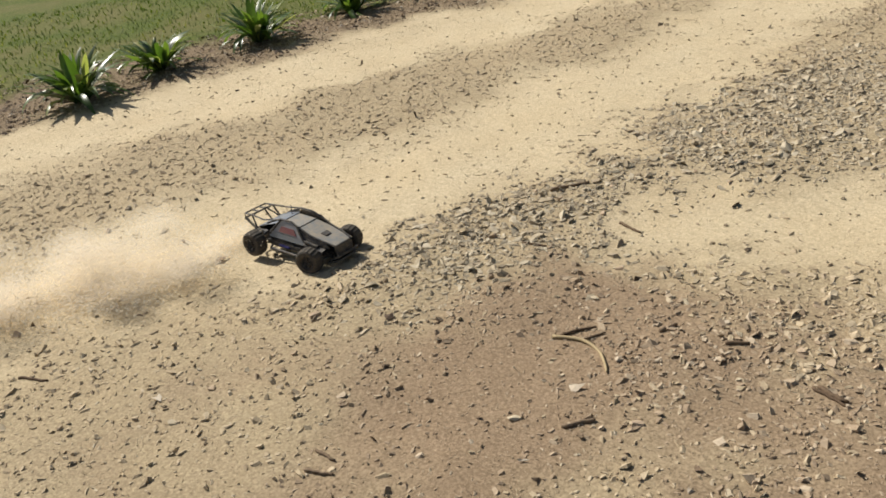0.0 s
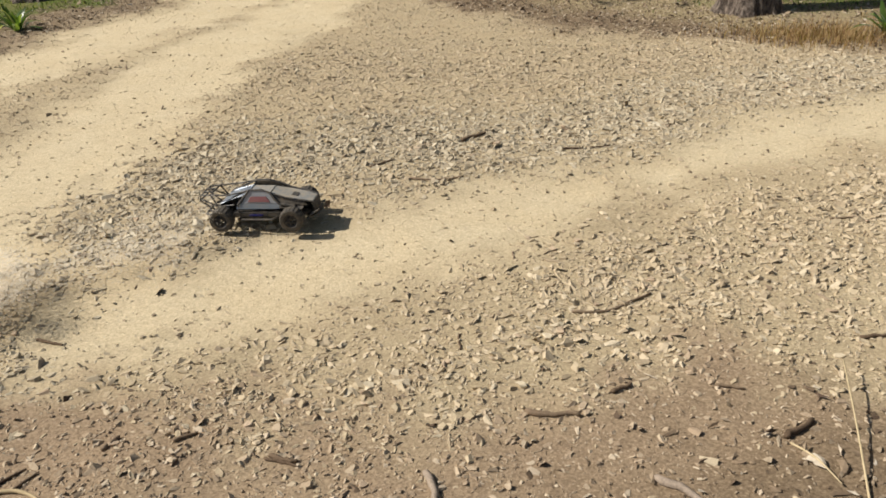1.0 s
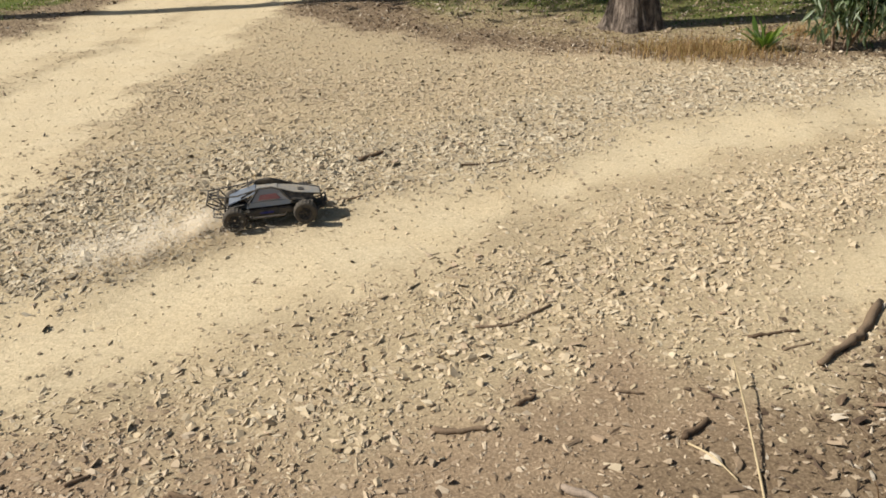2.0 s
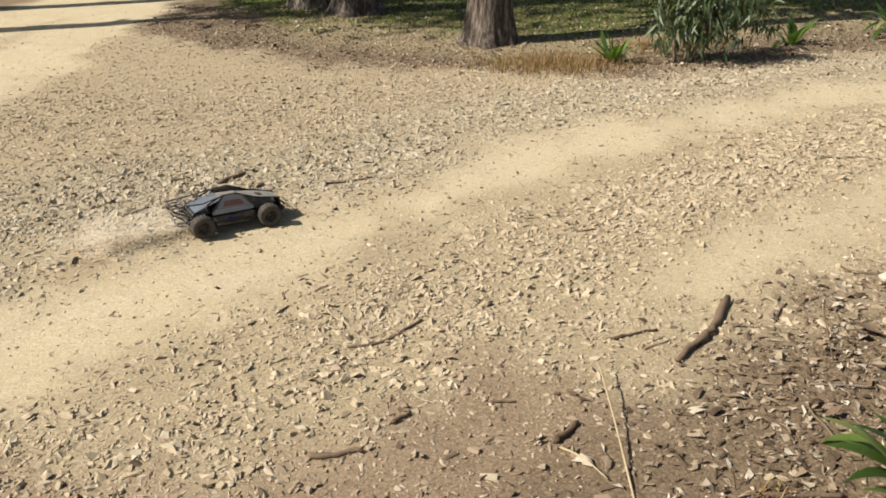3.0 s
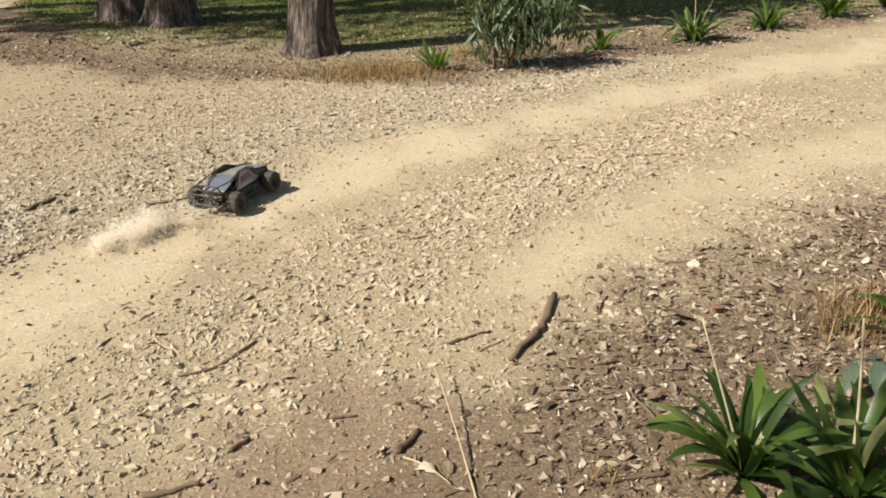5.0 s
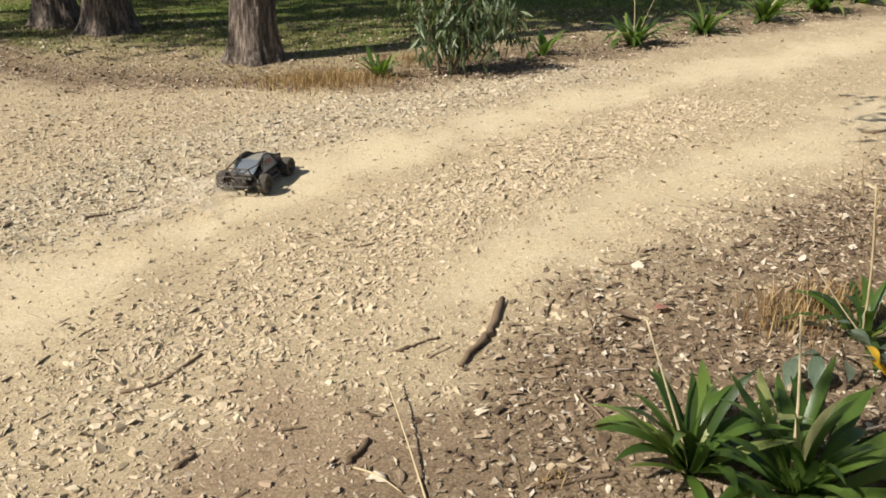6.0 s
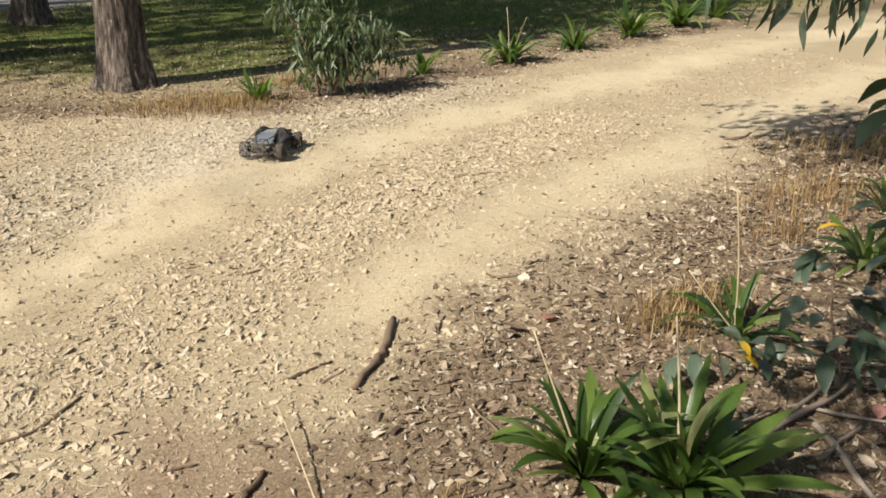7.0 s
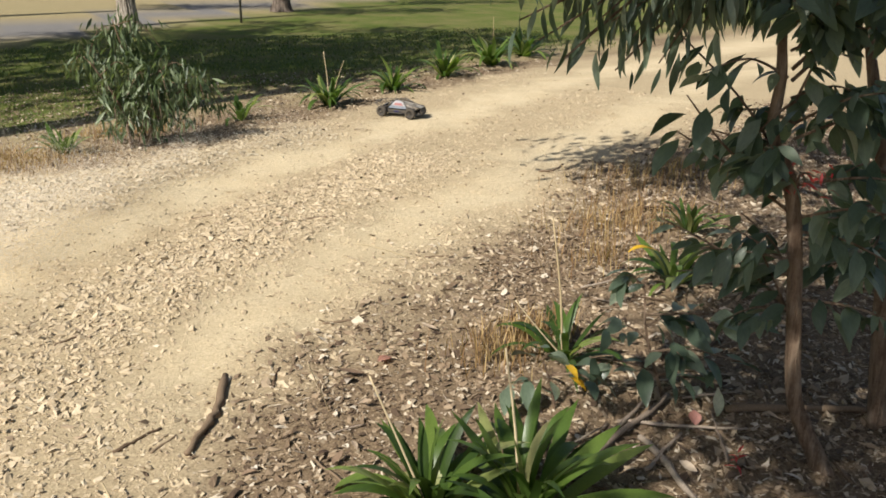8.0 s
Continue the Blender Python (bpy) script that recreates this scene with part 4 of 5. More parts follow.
sapling((3.02, 1.99, high(3.02, 1.99)), [(0, 0, -0.02), (-0.023, 0.045, 0.326), (-0.041, 0.080, 0.637), (-0.072, 0.140, 1.009), (-0.107, 0.211, 1.299), (-0.128, 0.252, 1.505), (-0.15, 0.30, 2.0)], [0.034, 0.030, 0.027, 0.024, 0.020, 0.015, 0.007], [
    (off(-0.03, 0.04, 1.1), off(-0.34, 0.0, 1.2), 0.03, 12, "broad"), (off(-0.04, 0.05, 1.3), off(0.3, 0.0, 1.4), 0.03, 12, "broad"),
    (off(-0.02, 0.03, 0.9), off(-0.3, 0.0, 0.8), 0.03, 12, "broad"), (off(-0.02, 0.02, 0.7), off(-0.25, 0.05, 0.62), 0.03, 11, "broad"),
    (off(-0.05, 0.05, 1.5), off(-0.3, 0.1, 1.5), 0.03, 12, "broad"), (off(-0.02, 0.06, 1.9), off(0.3, 0.1, 1.8), 0.05, 14, "narrow"),
    (off(-0.03, 0.04, 1.0), off(-0.3, -0.2, 1.05), 0.03, 13, "broad"), (off(-0.03, 0.04, 1.2), off(-0.25, -0.25, 1.35), 0.03, 13, "broad"),
    (off(-0.03, 0.04, 1.4), off(-0.2, -0.2, 1.6), 0.03, 13, "broad"), (off(-0.02, 0.03, 0.8), off(-0.2, -0.2, 0.7), 0.03, 12, "broad"),
    (off(-0.02, 0.02, 0.55), off(0.2, 0.05, 0.55), 0.03, 10, "broad")],
        "gum sapling with dark broad leaves in the bed", 6)
sapling((2.45, 2.55, high(2.45, 2.55)), [(0, 0, -0.01), off(-0.03, 0.02, 0.12), off(-0.06, 0.05, 0.3), off(-0.05, 0.08, 0.5)], [0.008, 0.007, 0.005, 0.003], [
    (off(-0.03, 0.02, 0.12), off(-0.30, -0.02, 0.20), 0.02, 6, "broad"), (off(-0.05, 0.04, 0.24), off(-0.22, 0.0, 0.34), 0.02, 6, "broad"),
    (off(-0.06, 0.05, 0.3), off(0.14, 0.05, 0.32), 0.02, 8, "broad"), (off(-0.05, 0.08, 0.45), off(-0.12, 0.1, 0.5), 0.02, 7, "broad"),
    (off(-0.03, 0.02, 0.1), off(0.2, -0.05, 0.16), 0.02, 6, "broad"), (off(-0.04, 0.03, 0.2), off(0.06, -0.08, 0.22), 0.02, 5, "broad"), (off(-0.05, 0.06, 0.35), off(0.35, 0.1, 0.3), 0.03, 7, "broad"), (off(-0.04, 0.03, 0.2), off(0.3, -0.05, 0.2), 0.03, 6, "broad")],
        "low gum seedling with blue-green broad leaves", 7, 1.08)
sapling((2.02, 2.72, high(2.02, 2.72)), [(0, 0, -0.01), off(-0.01, 0.0, 0.1), off(-0.03, 0.02, 0.2)], [0.006, 0.005, 0.003], [
    (off(-0.01, 0, 0.08), off(-0.15, -0.05, 0.14), 0.02, 5, "broad"), (off(-0.02, 0.01, 0.14), off(0.14, -0.04, 0.15), 0.02, 5, "broad"), (off(-0.03, 0.02, 0.19), off(0.0, 0.05, 0.22), 0.01, 4, "broad")],
        "low gum seedling with blue-green broad leaves", 8, 1.05)
for x, y in ((2.28, 2.05), (2.75, 1.72)):
    ob = base("red_seedling", pose(x, y, high(x, y)))
    tagged(ob, "small seedling with red young leaves", "seedling")
    for k in range(9):
        shared("leaf", RED, ob, pose(0, 0, 0.03 + 0.008 * k, 0, 0, k * 137) @ pose(0, 0, 0, 0, random.uniform(-50, 30), 0) @ Matrix.Scale(0.55, 4))


FALLEN = [gum_leaf(0.11, 0.026, 30, 0.5, DEAD_LEAF, 1), gum_leaf(0.09, 0.038, -25, 0.4, DEAD_LEAF, 2), gum_leaf(0.07, 0.034, 40, 0.6, DEAD_LEAF, 3)]


def fallen_leaf(x, y, size, k):
    ob = new("fallen_leaf", FALLEN[k % 3])
    ob.matrix_basis = pose(x, y, high(x, y) + 0.02, random.uniform(-25, 25), random.uniform(-14, 14), random.uniform(0, 360)) @ Matrix.Scale(size, 4)
    tagged(ob, ("long curled dry gum leaf on the soil", "pale dry leaf lying on the soil", "short crumpled dry leaf on the soil")[k % 3], "dry leaf", "fallen leaves in the bed")


for k, (x, y, size) in enumerate(((1.47, 3.31, 1.25), (1.37, 3.27, 1.15), (1.06, 2.86, 0.9), (1.09, 2.79, 0.8), (0.86, 2.9, 0.6), (0.95, 2.69, 0.7))):
    fallen_leaf(x, y, size, k + 1)
PALE_LEAF = leaf_material("pale_dead_leaf", [(0.0, (0.42, 0.42, 0.36)), (1.0, (0.55, 0.55, 0.48))], 0.6)
PINK_LEAF = leaf_material("pink_dead_leaf", [(0.0, (0.42, 0.19, 0.16)), (1.0, (0.50, 0.25, 0.20))], 0.6)
for name, x, y, z, length, wide, turn, tip, material, label in (
        ("hanging_leaf", 2.54, 2.37, 0.125, 0.13, 0.045, 240, 78, PALE_LEAF, "pale grey dead gum leaf hanging over the litter"),
        ("dead_leaf", 2.60, 2.51, 0.04, 0.055, 0.050, 200, 25, PALE_LEAF, "small round pale dead leaf in the litter"),
        ("dead_leaf", 2.43, 2.38, 0.05, 0.060, 0.050, 230, 40, PINK_LEAF, "crumpled pink dead leaf in the litter"),
        ("dead_leaf", 1.56, 3.36, 0.03, 0.105, 0.050, 20, 4, PINK_LEAF, "broad pinkish dead leaf on the soil")):
    ob = new(name, gum_leaf(length, wide, 18, 0.3, material, 1))
    ob.matrix_basis = pose(x, y, high(x, y) + z, 0, 0, turn) @ pose(0, 0, 0, 0, tip, 0)
    tagged(ob, label, "dry leaf")
placed = 0
while placed < 110:
    x, y = random.uniform(0.5, 5.2), random.uniform(1.5, 5.6)
    if np.interp(x, BED_X, BED_Y) - y > 0.1 and random.random() < 0.25 + 0.4 * x:
        fallen_leaf(x, y, random.uniform(0.45, 1.0), placed)
        placed += 1


def leaf_cloud(spots, size, narrow, hang, seed):
    """Many small folded leaves in one mesh, hanging more or less."""
    g = np.random.default_rng(seed)
    n = len(spots)
    shape = np.array([(0, 0, 0), (0.45, narrow, 0.03), (0.5, 0, -0.05), (0.45, -narrow, 0.03), (1, 0, -0.1)])
    faces = np.array([(0, 2, 1), (0, 3, 2), (1, 2, 4), (2, 3, 4)])
    turn, dip, roll = g.uniform(0, 2 * np.pi, n), hang + g.normal(0, 0.35, n), g.uniform(-1, 1, n)
    l = size * g.uniform(0.65, 1.3, n)
    cz, sz, cy, sy, cx, sx = np.cos(turn), np.sin(turn), np.cos(dip), np.sin(dip), np.cos(roll), np.sin(roll)
    local = shape[None] * l[:, None, None]
    x, y, z = local[..., 0], local[..., 1], local[..., 2]
    y, z = y * cx[:, None] - z * sx[:, None], y * sx[:, None] + z * cx[:, None]
    x, z = x * cy[:, None] + z * sy[:, None], -x * sy[:, None] + z * cy[:, None]
    x, y = x * cz[:, None] - y * sz[:, None], x * sz[:, None] + y * cz[:, None]
    v = np.stack([x, y, z], -1) + np.asarray(spots)[:, None]
    return v.reshape(-1, 3), (faces[None] + (np.arange(n) * 5)[:, None, None]).reshape(-1, 3)


def weeping_bush(x, y):
    r = random.Random(31)
    bush = base("weeping_gum_bush", pose(x, y, high(x, y)))
    tagged(bush, "grey-green weeping gum bush beside the drive", "bush")
    stems = [[(0, 0, -0.02), (0.10, 0.06, 0.35), (0.02, 0.1, 0.7), (-0.08, 0.1, 1.12)], [(-0.05, 0, -0.02), (-0.12, 0.02, 0.4), (-0.32, 0.0, 0.78)], [(0.03, 0, -0.02), (0.25, 0.0, 0.32), (0.56, -0.05, 0.62)], [(0.02, 0, -0.02), (0.14, -0.05, 0.4), (0.26, -0.05, 0.78)]]
    spots = []
    for k, joints in enumerate(stems):
        line = smoothed(joints, 5)
        soft(part("stem", tube(bmesh.new(), line, [0.017 * (1 - 0.75 * i / len(line)) for i in range(len(line))], 7, 0.08), STEM, bush))
        for b in range(13 if k == 0 else 10):
            a = r.uniform(0, 2 * math.pi)
            p = line[int(r.uniform(0.35, 1) * (len(line) - 1))]
            out = r.uniform(0.2, 0.42)
            tip = p + Vector((out * math.cos(a), 0.8 * out * math.sin(a), r.uniform(-0.4, 0.0)))
            tip.z = max(tip.z, 0.12)
            twig = smoothed([p, (p + tip) / 2 + Vector((0, 0, 0.14)), tip], 5)
            soft(part("branch", tube(bmesh.new(), twig, [0.005 * (1 - 0.7 * i / len(twig)) for i in range(len(twig))], 5), STEM, bush))
            for q in range(34):
                s = twig[int(r.uniform(0.2, 1) * (len(twig) - 1))]
                spots.append(s + Vector((r.gauss(0, 0.06), r.gauss(0, 0.06), r.gauss(0.02, 0.06))))
    v, f = leaf_cloud([tuple(s) for s in spots], 0.13, 0.105, 0.95, 32)
    crown = sheet_object("foliage", v, f, GUM_CROWN)
    crown.parent = bush


weeping_bush(1.60, 8.2)


# ---- gum trees ----
def trunk_mesh(r, tall, lean, seed):
    bm = bmesh.new()
    sides, rows = 84, []
    zs = [-0.1] + [0.035 * k for k in range(40)] + [1.5, 1.8, 2.2, 2.7, 3.3, 4.0, tall]
    for z in zs:
        flare = 1 + 0.42 * math.exp(-max(z, 0) / 0.16)
        rr = r * flare * (1 - 0.5 * max(z, 0) / tall)
        ring = []
        for s in range(sides):
            a = 2 * math.pi * s / sides
            root = 1 + 0.12 * math.exp(-max(z, 0) / 0.25) * math.sin(5 * a + seed)
            rib = 1 + 0.05 * noise.noise(Vector((math.cos(a) * 3.2, math.sin(a) * 3.2, z * 0.9 + seed))) + 0.035 * noise.noise(Vector((math.cos(a) * 9, math.sin(a) * 9, z * 2.5 + seed)))
            split = 1 - abs(noise.noise(Vector((math.cos(a) * 5.5, math.sin(a) * 5.5, z * 1.5 + seed * 3))))
            rib -= 0.10 * max(0.0, split - 0.80) / 0.20
            ring.append(bm.verts.new((rr * root * rib * math.cos(a) + lean[0] * z, rr * root * rib * math.sin(a) + lean[1] * z, z)))
        rows.append(ring)
    for low, top in zip(rows, rows[1:]):
        for s in range(sides):
            bm.faces.new((low[s], low[(s + 1) % sides], top[(s + 1) % sides], top[s]))
    bm.faces.new(rows[-1])
    return bm


def gum_tree(x, y, r, tall, limbs, label, seed, lean=(0.0, 0.0), leaves=420, leaf=0.36, bark=BARK):
    """A gum: ridged trunk, limbs (offset of the clump and its width) and a loose crown."""
    g = random.Random(seed)
    tree = base("gum_tree", pose(x, y, high(x, y)))
    tagged(tree, label, "tree", "gum trees")
    soft(part("trunk", trunk_mesh(r, tall, lean, seed), bark, tree))
    spots = []
    for dx, dy, z, wide in limbs:
        foot = Vector((lean[0] * tall * 0.9, lean[1] * tall * 0.9, tall * g.uniform(0.72, 0.98)))
        end = Vector((dx, dy, z))
        line = smoothed([foot, (foot + end) / 2 + Vector((0, 0, 0.4)), end], 5)
        soft(part("limb", tube(bmesh.new(), line, [r * 0.3 * (1 - 0.75 * k / len(line)) for k in range(len(line))], 8, 0.08), bark, tree))
        for k in range(leaves):
            v = Vector((g.gauss(0, 1), g.gauss(0, 1), g.gauss(0, 0.6)))
            if noise.noise(v * 1.1 + end) > -0.12:
                spots.append(end + v * wide * 0.45)
    v, f = leaf_cloud([tuple(s) for s in spots], leaf, 0.17, 0.8, seed)
    sheet_object("crown", v, f, GUM_CROWN).parent = tree


gum_tree(-0.17, 9.22, 0.235, 5.2, [(0.3, 2.2, 6.4, 1.5), (-1.0, 3.2, 7.4, 1.6), (1.2, 1.6, 8.2, 1.5), (0.4, 3.6, 9.2, 1.6), (0.0, 1.6, 4.8, 1.1), (-0.6, 2.6, 5.4, 1.2), (1.2, 1.2, 5.2, 1.0), (-1.5, 0.5, 4.2, 0.9), (0.1, 0.8, 4.2, 0.8)], "large gum tree with thick ridged grey-brown bark", 41, (0.01, 0.01))
gum_tree(-1.90, 11.15, 0.27, 5.0, [(-0.6, 0.8, 6.5, 1.5), (0.6, 1.4, 7.6, 1.6), (0.2, 0.2, 9.0, 1.5), (-1.0, -0.4, 7.8, 1.3), (0.8, 0.3, 4.9, 1.2), (1.6, 0.6, 5.5, 1.1)], "gum tree with pale stripped bark at its foot", 42, (0.015, 0.0))
gum_tree(-2.62, 11.75, 0.25, 5.0, [(-0.8, 0.6, 6.8, 1.4), (-0.4, 1.6, 8.2, 1.5), (-1.2, 0.2, 9.4, 1.3)], "dark gum tree in a clump beside the drive", 43, (-0.03, 0.0))
gum_tree(4.10, 20.9, 0.22, 4.8, [(0.4, 0.4, 6.0, 1.4), (-0.8, 0.2, 7.4, 1.5), (0.6, -0.6, 8.2, 1.4)], "slender pale gum tree across the lawn", 44, bark=PALE_BARK)
gum_tree(8.95, 23.9, 0.24, 4.8, [(0.4, 0.4, 6.0, 1.4), (-0.8, 0.2, 7.4, 1.5), (0.6, -0.6, 8.2, 1.4)], "gum tree beside the tarred lane", 45)
gum_tree(0.6, 24.4, 0.3, 4.8, [(0.4, 0.4, 6.0, 1.5), (-0.8, 0.2, 7.4, 1.5), (0.6, -0.6, 8.2, 1.4)], "dark gum tree beyond the tarred lane", 46)
# unseen trees, added only so that their crowns shade the lawn
for k, (x, y) in enumerate(((-7.9, 11.6), (-5.0, 14.6), (-3.2, 16.4), (-8.6, 13.4), (-1.5, 14.2), (-9.2, 9.2))):
    # extra limbs on one of them carry shade to the lawn's right
    shade_limbs = [(2.6, -1.6, 7.4, 1.5), (3.6, -1.0, 8.4, 1.5), (1.4, -2.2, 6.6, 1.4), (4.2, -2.0, 7.6, 1.4)] if x == -1.5 else []
    gum_tree(x, y, 0.24, 5.0, [(0.6, 0.6, 6.2, 1.5), (-0.9, 0.3, 7.3, 1.5), (0.4, -0.9, 8.3, 1.5), (0.9, 0.1, 9.6, 1.3)] + shade_limbs, "unseen gum tree added to shade the lawn", 50 + k)

# added behind the camera, unseen: each limb stands where its shadow is wanted
gum_tree(1.4, -2.6, 0.26, 4.6, [(0.75, 7.4, 3.2, 0.8), (0.5, 6.6, 3.6, 0.75), (-2.8, 3.3, 4.3, 0.8), (-2.1, 3.9, 4.3, 0.8), (-1.0, 4.6, 4.4, 0.8), (-1.4, 3.2, 5.0, 0.9), (0.2, 5.2, 4.8, 0.8), (0.8, 3.6, 5.6, 1.0), (1.2, 6.4, 4.4, 0.7), (-3.2, 3.0, 4.2, 0.9), (-2.5, 3.4, 4.5, 0.9), (-2.9, 2.5, 4.7, 0.9)],
         "unseen gum tree added to shade the bed and drive", 61, leaves=960, leaf=0.165)

post = tagged(new("fence_post"), "thin dark metal post standing in the lawn", "post")
post.matrix_basis = pose(6.66, 20.6, high(6.66, 20.6))
soft(part("pole", tube(bmesh.new(), [(0, 0, -0.05), (0, 0, 1.1)], [0.03, 0.03], 10), FENCE, post))
soft(part("cap", tube(bmesh.new(), [(0, 0, 1.1), (0, 0, 1.13)], [0.036, 0.02], 10), FENCE, post))


# ---- the car ----
WHEEL_R, AXLE, TRACK = 0.060, 0.174, 0.130


def lathe(bm, profile, sides, lug=0.0):
    """Turns a profile of (y, radius) about the y axis."""
    rings = []
    for y, r in profile:
        rings.append([bm.verts.new(((r + (lug if (s % 2 and r > WHEEL_R - 0.004) else 0)) * math.cos(2 * math.pi * s / sides), y, (r + (lug if (s % 2 and r > WHEEL_R - 0.004) else 0)) * math.sin(2 * math.pi * s / sides))) for s in range(sides)])
    for low, top in zip(rings, rings[1:]):
        for s in range(sides):
            bm.faces.new((low[s], top[s], top[(s + 1) % sides], low[(s + 1) % sides]))
    return bm


def plate(bm, corners, thick):
    """A slab on four or more corners, thickened against its normal, with its rim bevelled."""
    c = [Vector(p) for p in corners]
    n = (c[1] - c[0]).cross(c[2] - c[0]).normalized()
    mid = sum(c, Vector()) / len(c)
    top = [bm.verts.new(p + (mid - p) * 0.03 + n * 0.001) for p in c]
    rim = [bm.verts.new(p) for p in c]
    low = [bm.verts.new(p - n * thick) for p in c]
    bm.faces.new(top)
    bm.faces.new(low[::-1])
    for k in range(len(c)):
        j = (k + 1) % len(c)
        bm.faces.new((rim[k], rim[j], top[j], top[k]))
        bm.faces.new((low[k], low[j], rim[j], rim[k]))
    return bm


def block(bm, x0, x1, y0, y1, z0, z1, edge=0.004):
    found = bmesh.ops.create_cube(bm, size=1)["verts"]
    for v in found:
        v.co = Vector(((x0 + x1) / 2 + v.co.x * (x1 - x0), (y0 + y1) / 2 + v.co.y * (y1 - y0), (z0 + z1) / 2 + v.co.z * (z1 - z0)))
    edges = list({e for v in found for e in v.link_edges})
    bmesh.ops.bevel(bm, geom=edges, offset=edge, segments=2, affect="EDGES")
    return bm


def rods(lines, r, sides=7):
    bm = bmesh.new()
    for line in lines:
        tube(bm, line, [r] * len(line), sides)
    return bm


def build_car():
    car = base("toy_truck", pose(-3.31, 1.25, 0))
    tagged(car, "dusty black radio-controlled desert truck with silver panels", "toy car")
    # chassis: tub, nose and tail, skid
    bm = bmesh.new()
    block(bm, -0.15, 0.13, -0.062, 0.062, 0.042, 0.082, 0.008)
    block(bm, 0.12, 0.235, -0.045, 0.045, 0.048, 0.085, 0.008)
    block(bm, -0.235, -0.14, -0.045, 0.045, 0.048, 0.10, 0.008)
    block(bm, -0.12, 0.02, -0.085, -0.05, 0.05, 0.095, 0.008)
    block(bm, -0.12, 0.02, 0.05, 0.085, 0.05, 0.095, 0.008)
    part("chassis", bm, BLACK, car)
    # interior and driver's tray
    bm = bmesh.new()
    block(bm, -0.10, 0.085, -0.06, 0.06, 0.085, 0.125, 0.012)
    block(bm, -0.055, 0.01, -0.05, 0.05, 0.12, 0.155, 0.012)
    part("interior_tray", bm, BLACK, car)
    # body panels: long hood up to the open cab, a low dusty floor in it, a sloping rear deck, two raised sides
    part("hood", plate(bmesh.new(), [(0.045, -0.060, 0.180), (0.130, -0.062, 0.163), (0.205, -0.056, 0.147), (0.258, -0.044, 0.133), (0.258, 0.044, 0.133), (0.205, 0.056, 0.147), (0.130, 0.062, 0.163), (0.045, 0.060, 0.180)], 0.004), DUSTY_PANEL, car, "hood pale with dust")
    part("hood_vent", plate(bmesh.new(), [(0.150, -0.020, 0.1620), (0.178, -0.016, 0.1560), (0.178, 0.016, 0.1560), (0.150, 0.020, 0.1620)], 0.003), BLACK, car)
    part("nose_panel", plate(bmesh.new(), [(0.261, -0.052, 0.130), (0.270, -0.048, 0.068), (0.270, 0.048, 0.068), (0.261, 0.052, 0.130)], 0.006), BLACK, car)
    part("roof", plate(bmesh.new(), [(-0.055, -0.056, 0.186), (0.050, -0.058, 0.183), (0.050, 0.058, 0.183), (-0.055, 0.056, 0.186)], 0.004), DUSTY_PANEL, car, "pale dusty roof panel")
    part("rear_panel", plate(bmesh.new(), [(-0.200, -0.070, 0.138), (-0.150, -0.071, 0.160), (-0.058, -0.062, 0.190), (-0.058, 0.062, 0.190), (-0.150, 0.071, 0.160), (-0.200, 0.070, 0.138)], 0.004), SILVER, car, "sloping silver rear deck")
    part("rear_flap", plate(bmesh.new(), [(-0.212, -0.060, 0.100), (-0.201, -0.068, 0.136), (-0.201, 0.068, 0.136), (-0.212, 0.060, 0.100)], 0.004), BLACK, car)
    for side in (-1, 1):
        corners = [(-0.110, 0.092 * side, 0.112), (0.105, 0.090 * side, 0.112), (0.120, 0.084 * side, 0.140), (-0.100, 0.087 * side, 0.142)]
        window = [(-0.085, 0.086 * side, 0.1425), (0.105, 0.083 * side, 0.1405), (0.062, 0.069 * side, 0.196), (0.020, 0.066 * side, 0.213), (-0.040, 0.066 * side, 0.212)]
        cheek = [(0.108, 0.084 * side, 0.1385), (0.240, 0.062 * side, 0.118), (0.205, 0.059 * side, 0.1475), (0.130, 0.065 * side, 0.1635), (0.066, 0.068 * side, 0.193)]
        if side > 0:
            corners.reverse()
            window.reverse()
            cheek.reverse()
        part("side_panel", plate(bmesh.new(), corners, 0.004), SILVER, car)
        pane = part("side_window", plate(bmesh.new(), window, 0.003), PALE_PANEL, car, "glossy silver side window with a red marking")
        # a thin plate whose dark brown stands in for shade inside the panel
        shaded_inside = [Vector(p) + Vector((0, -0.0055 * side, 0.0)) for p in window[::-1]]
        part("shaded_inside", plate(bmesh.new(), shaded_inside, 0.002), DARK_AND_SHADED_PANEL, pane, "inner side coloured dark brown for its shade")
        part("front_window", plate(bmesh.new(), cheek, 0.003), DARK_AND_SHADED_PANEL, car, "dark front side window")
        mark = [(-0.050, 0.0835 * side, 0.1490), (0.062, 0.0815 * side, 0.1480), (0.042, 0.0735 * side, 0.1780), (-0.036, 0.0745 * side, 0.1790)]
        if side > 0:
            mark.reverse()
        mark = [Vector(p) + Vector((0, 0.0028 * side, 0.0010)) for p in mark]
        part("red_marking", plate(bmesh.new(), mark, 0.001), DECAL, pane, "faded red marking")
        part("sill", block(bmesh.new(), -0.13, 0.11, min(0.078 * side, 0.094 * side), max(0.078 * side, 0.094 * side), 0.062, 0.098, 0.006), BLACK, car)
        part("window_pillar", rods([[(0.062, 0.070 * side, 0.200), (0.085, 0.080 * side, 0.165), (0.108, 0.086 * side, 0.138), (0.18, 0.078 * side, 0.122)]], 0.0075), BLACK, car)
        part("rear_pillar", rods([[(-0.042, 0.068 * side, 0.212), (-0.10, 0.088 * side, 0.138), (-0.10, 0.094 * side, 0.09)]], 0.0055), BLACK, car)
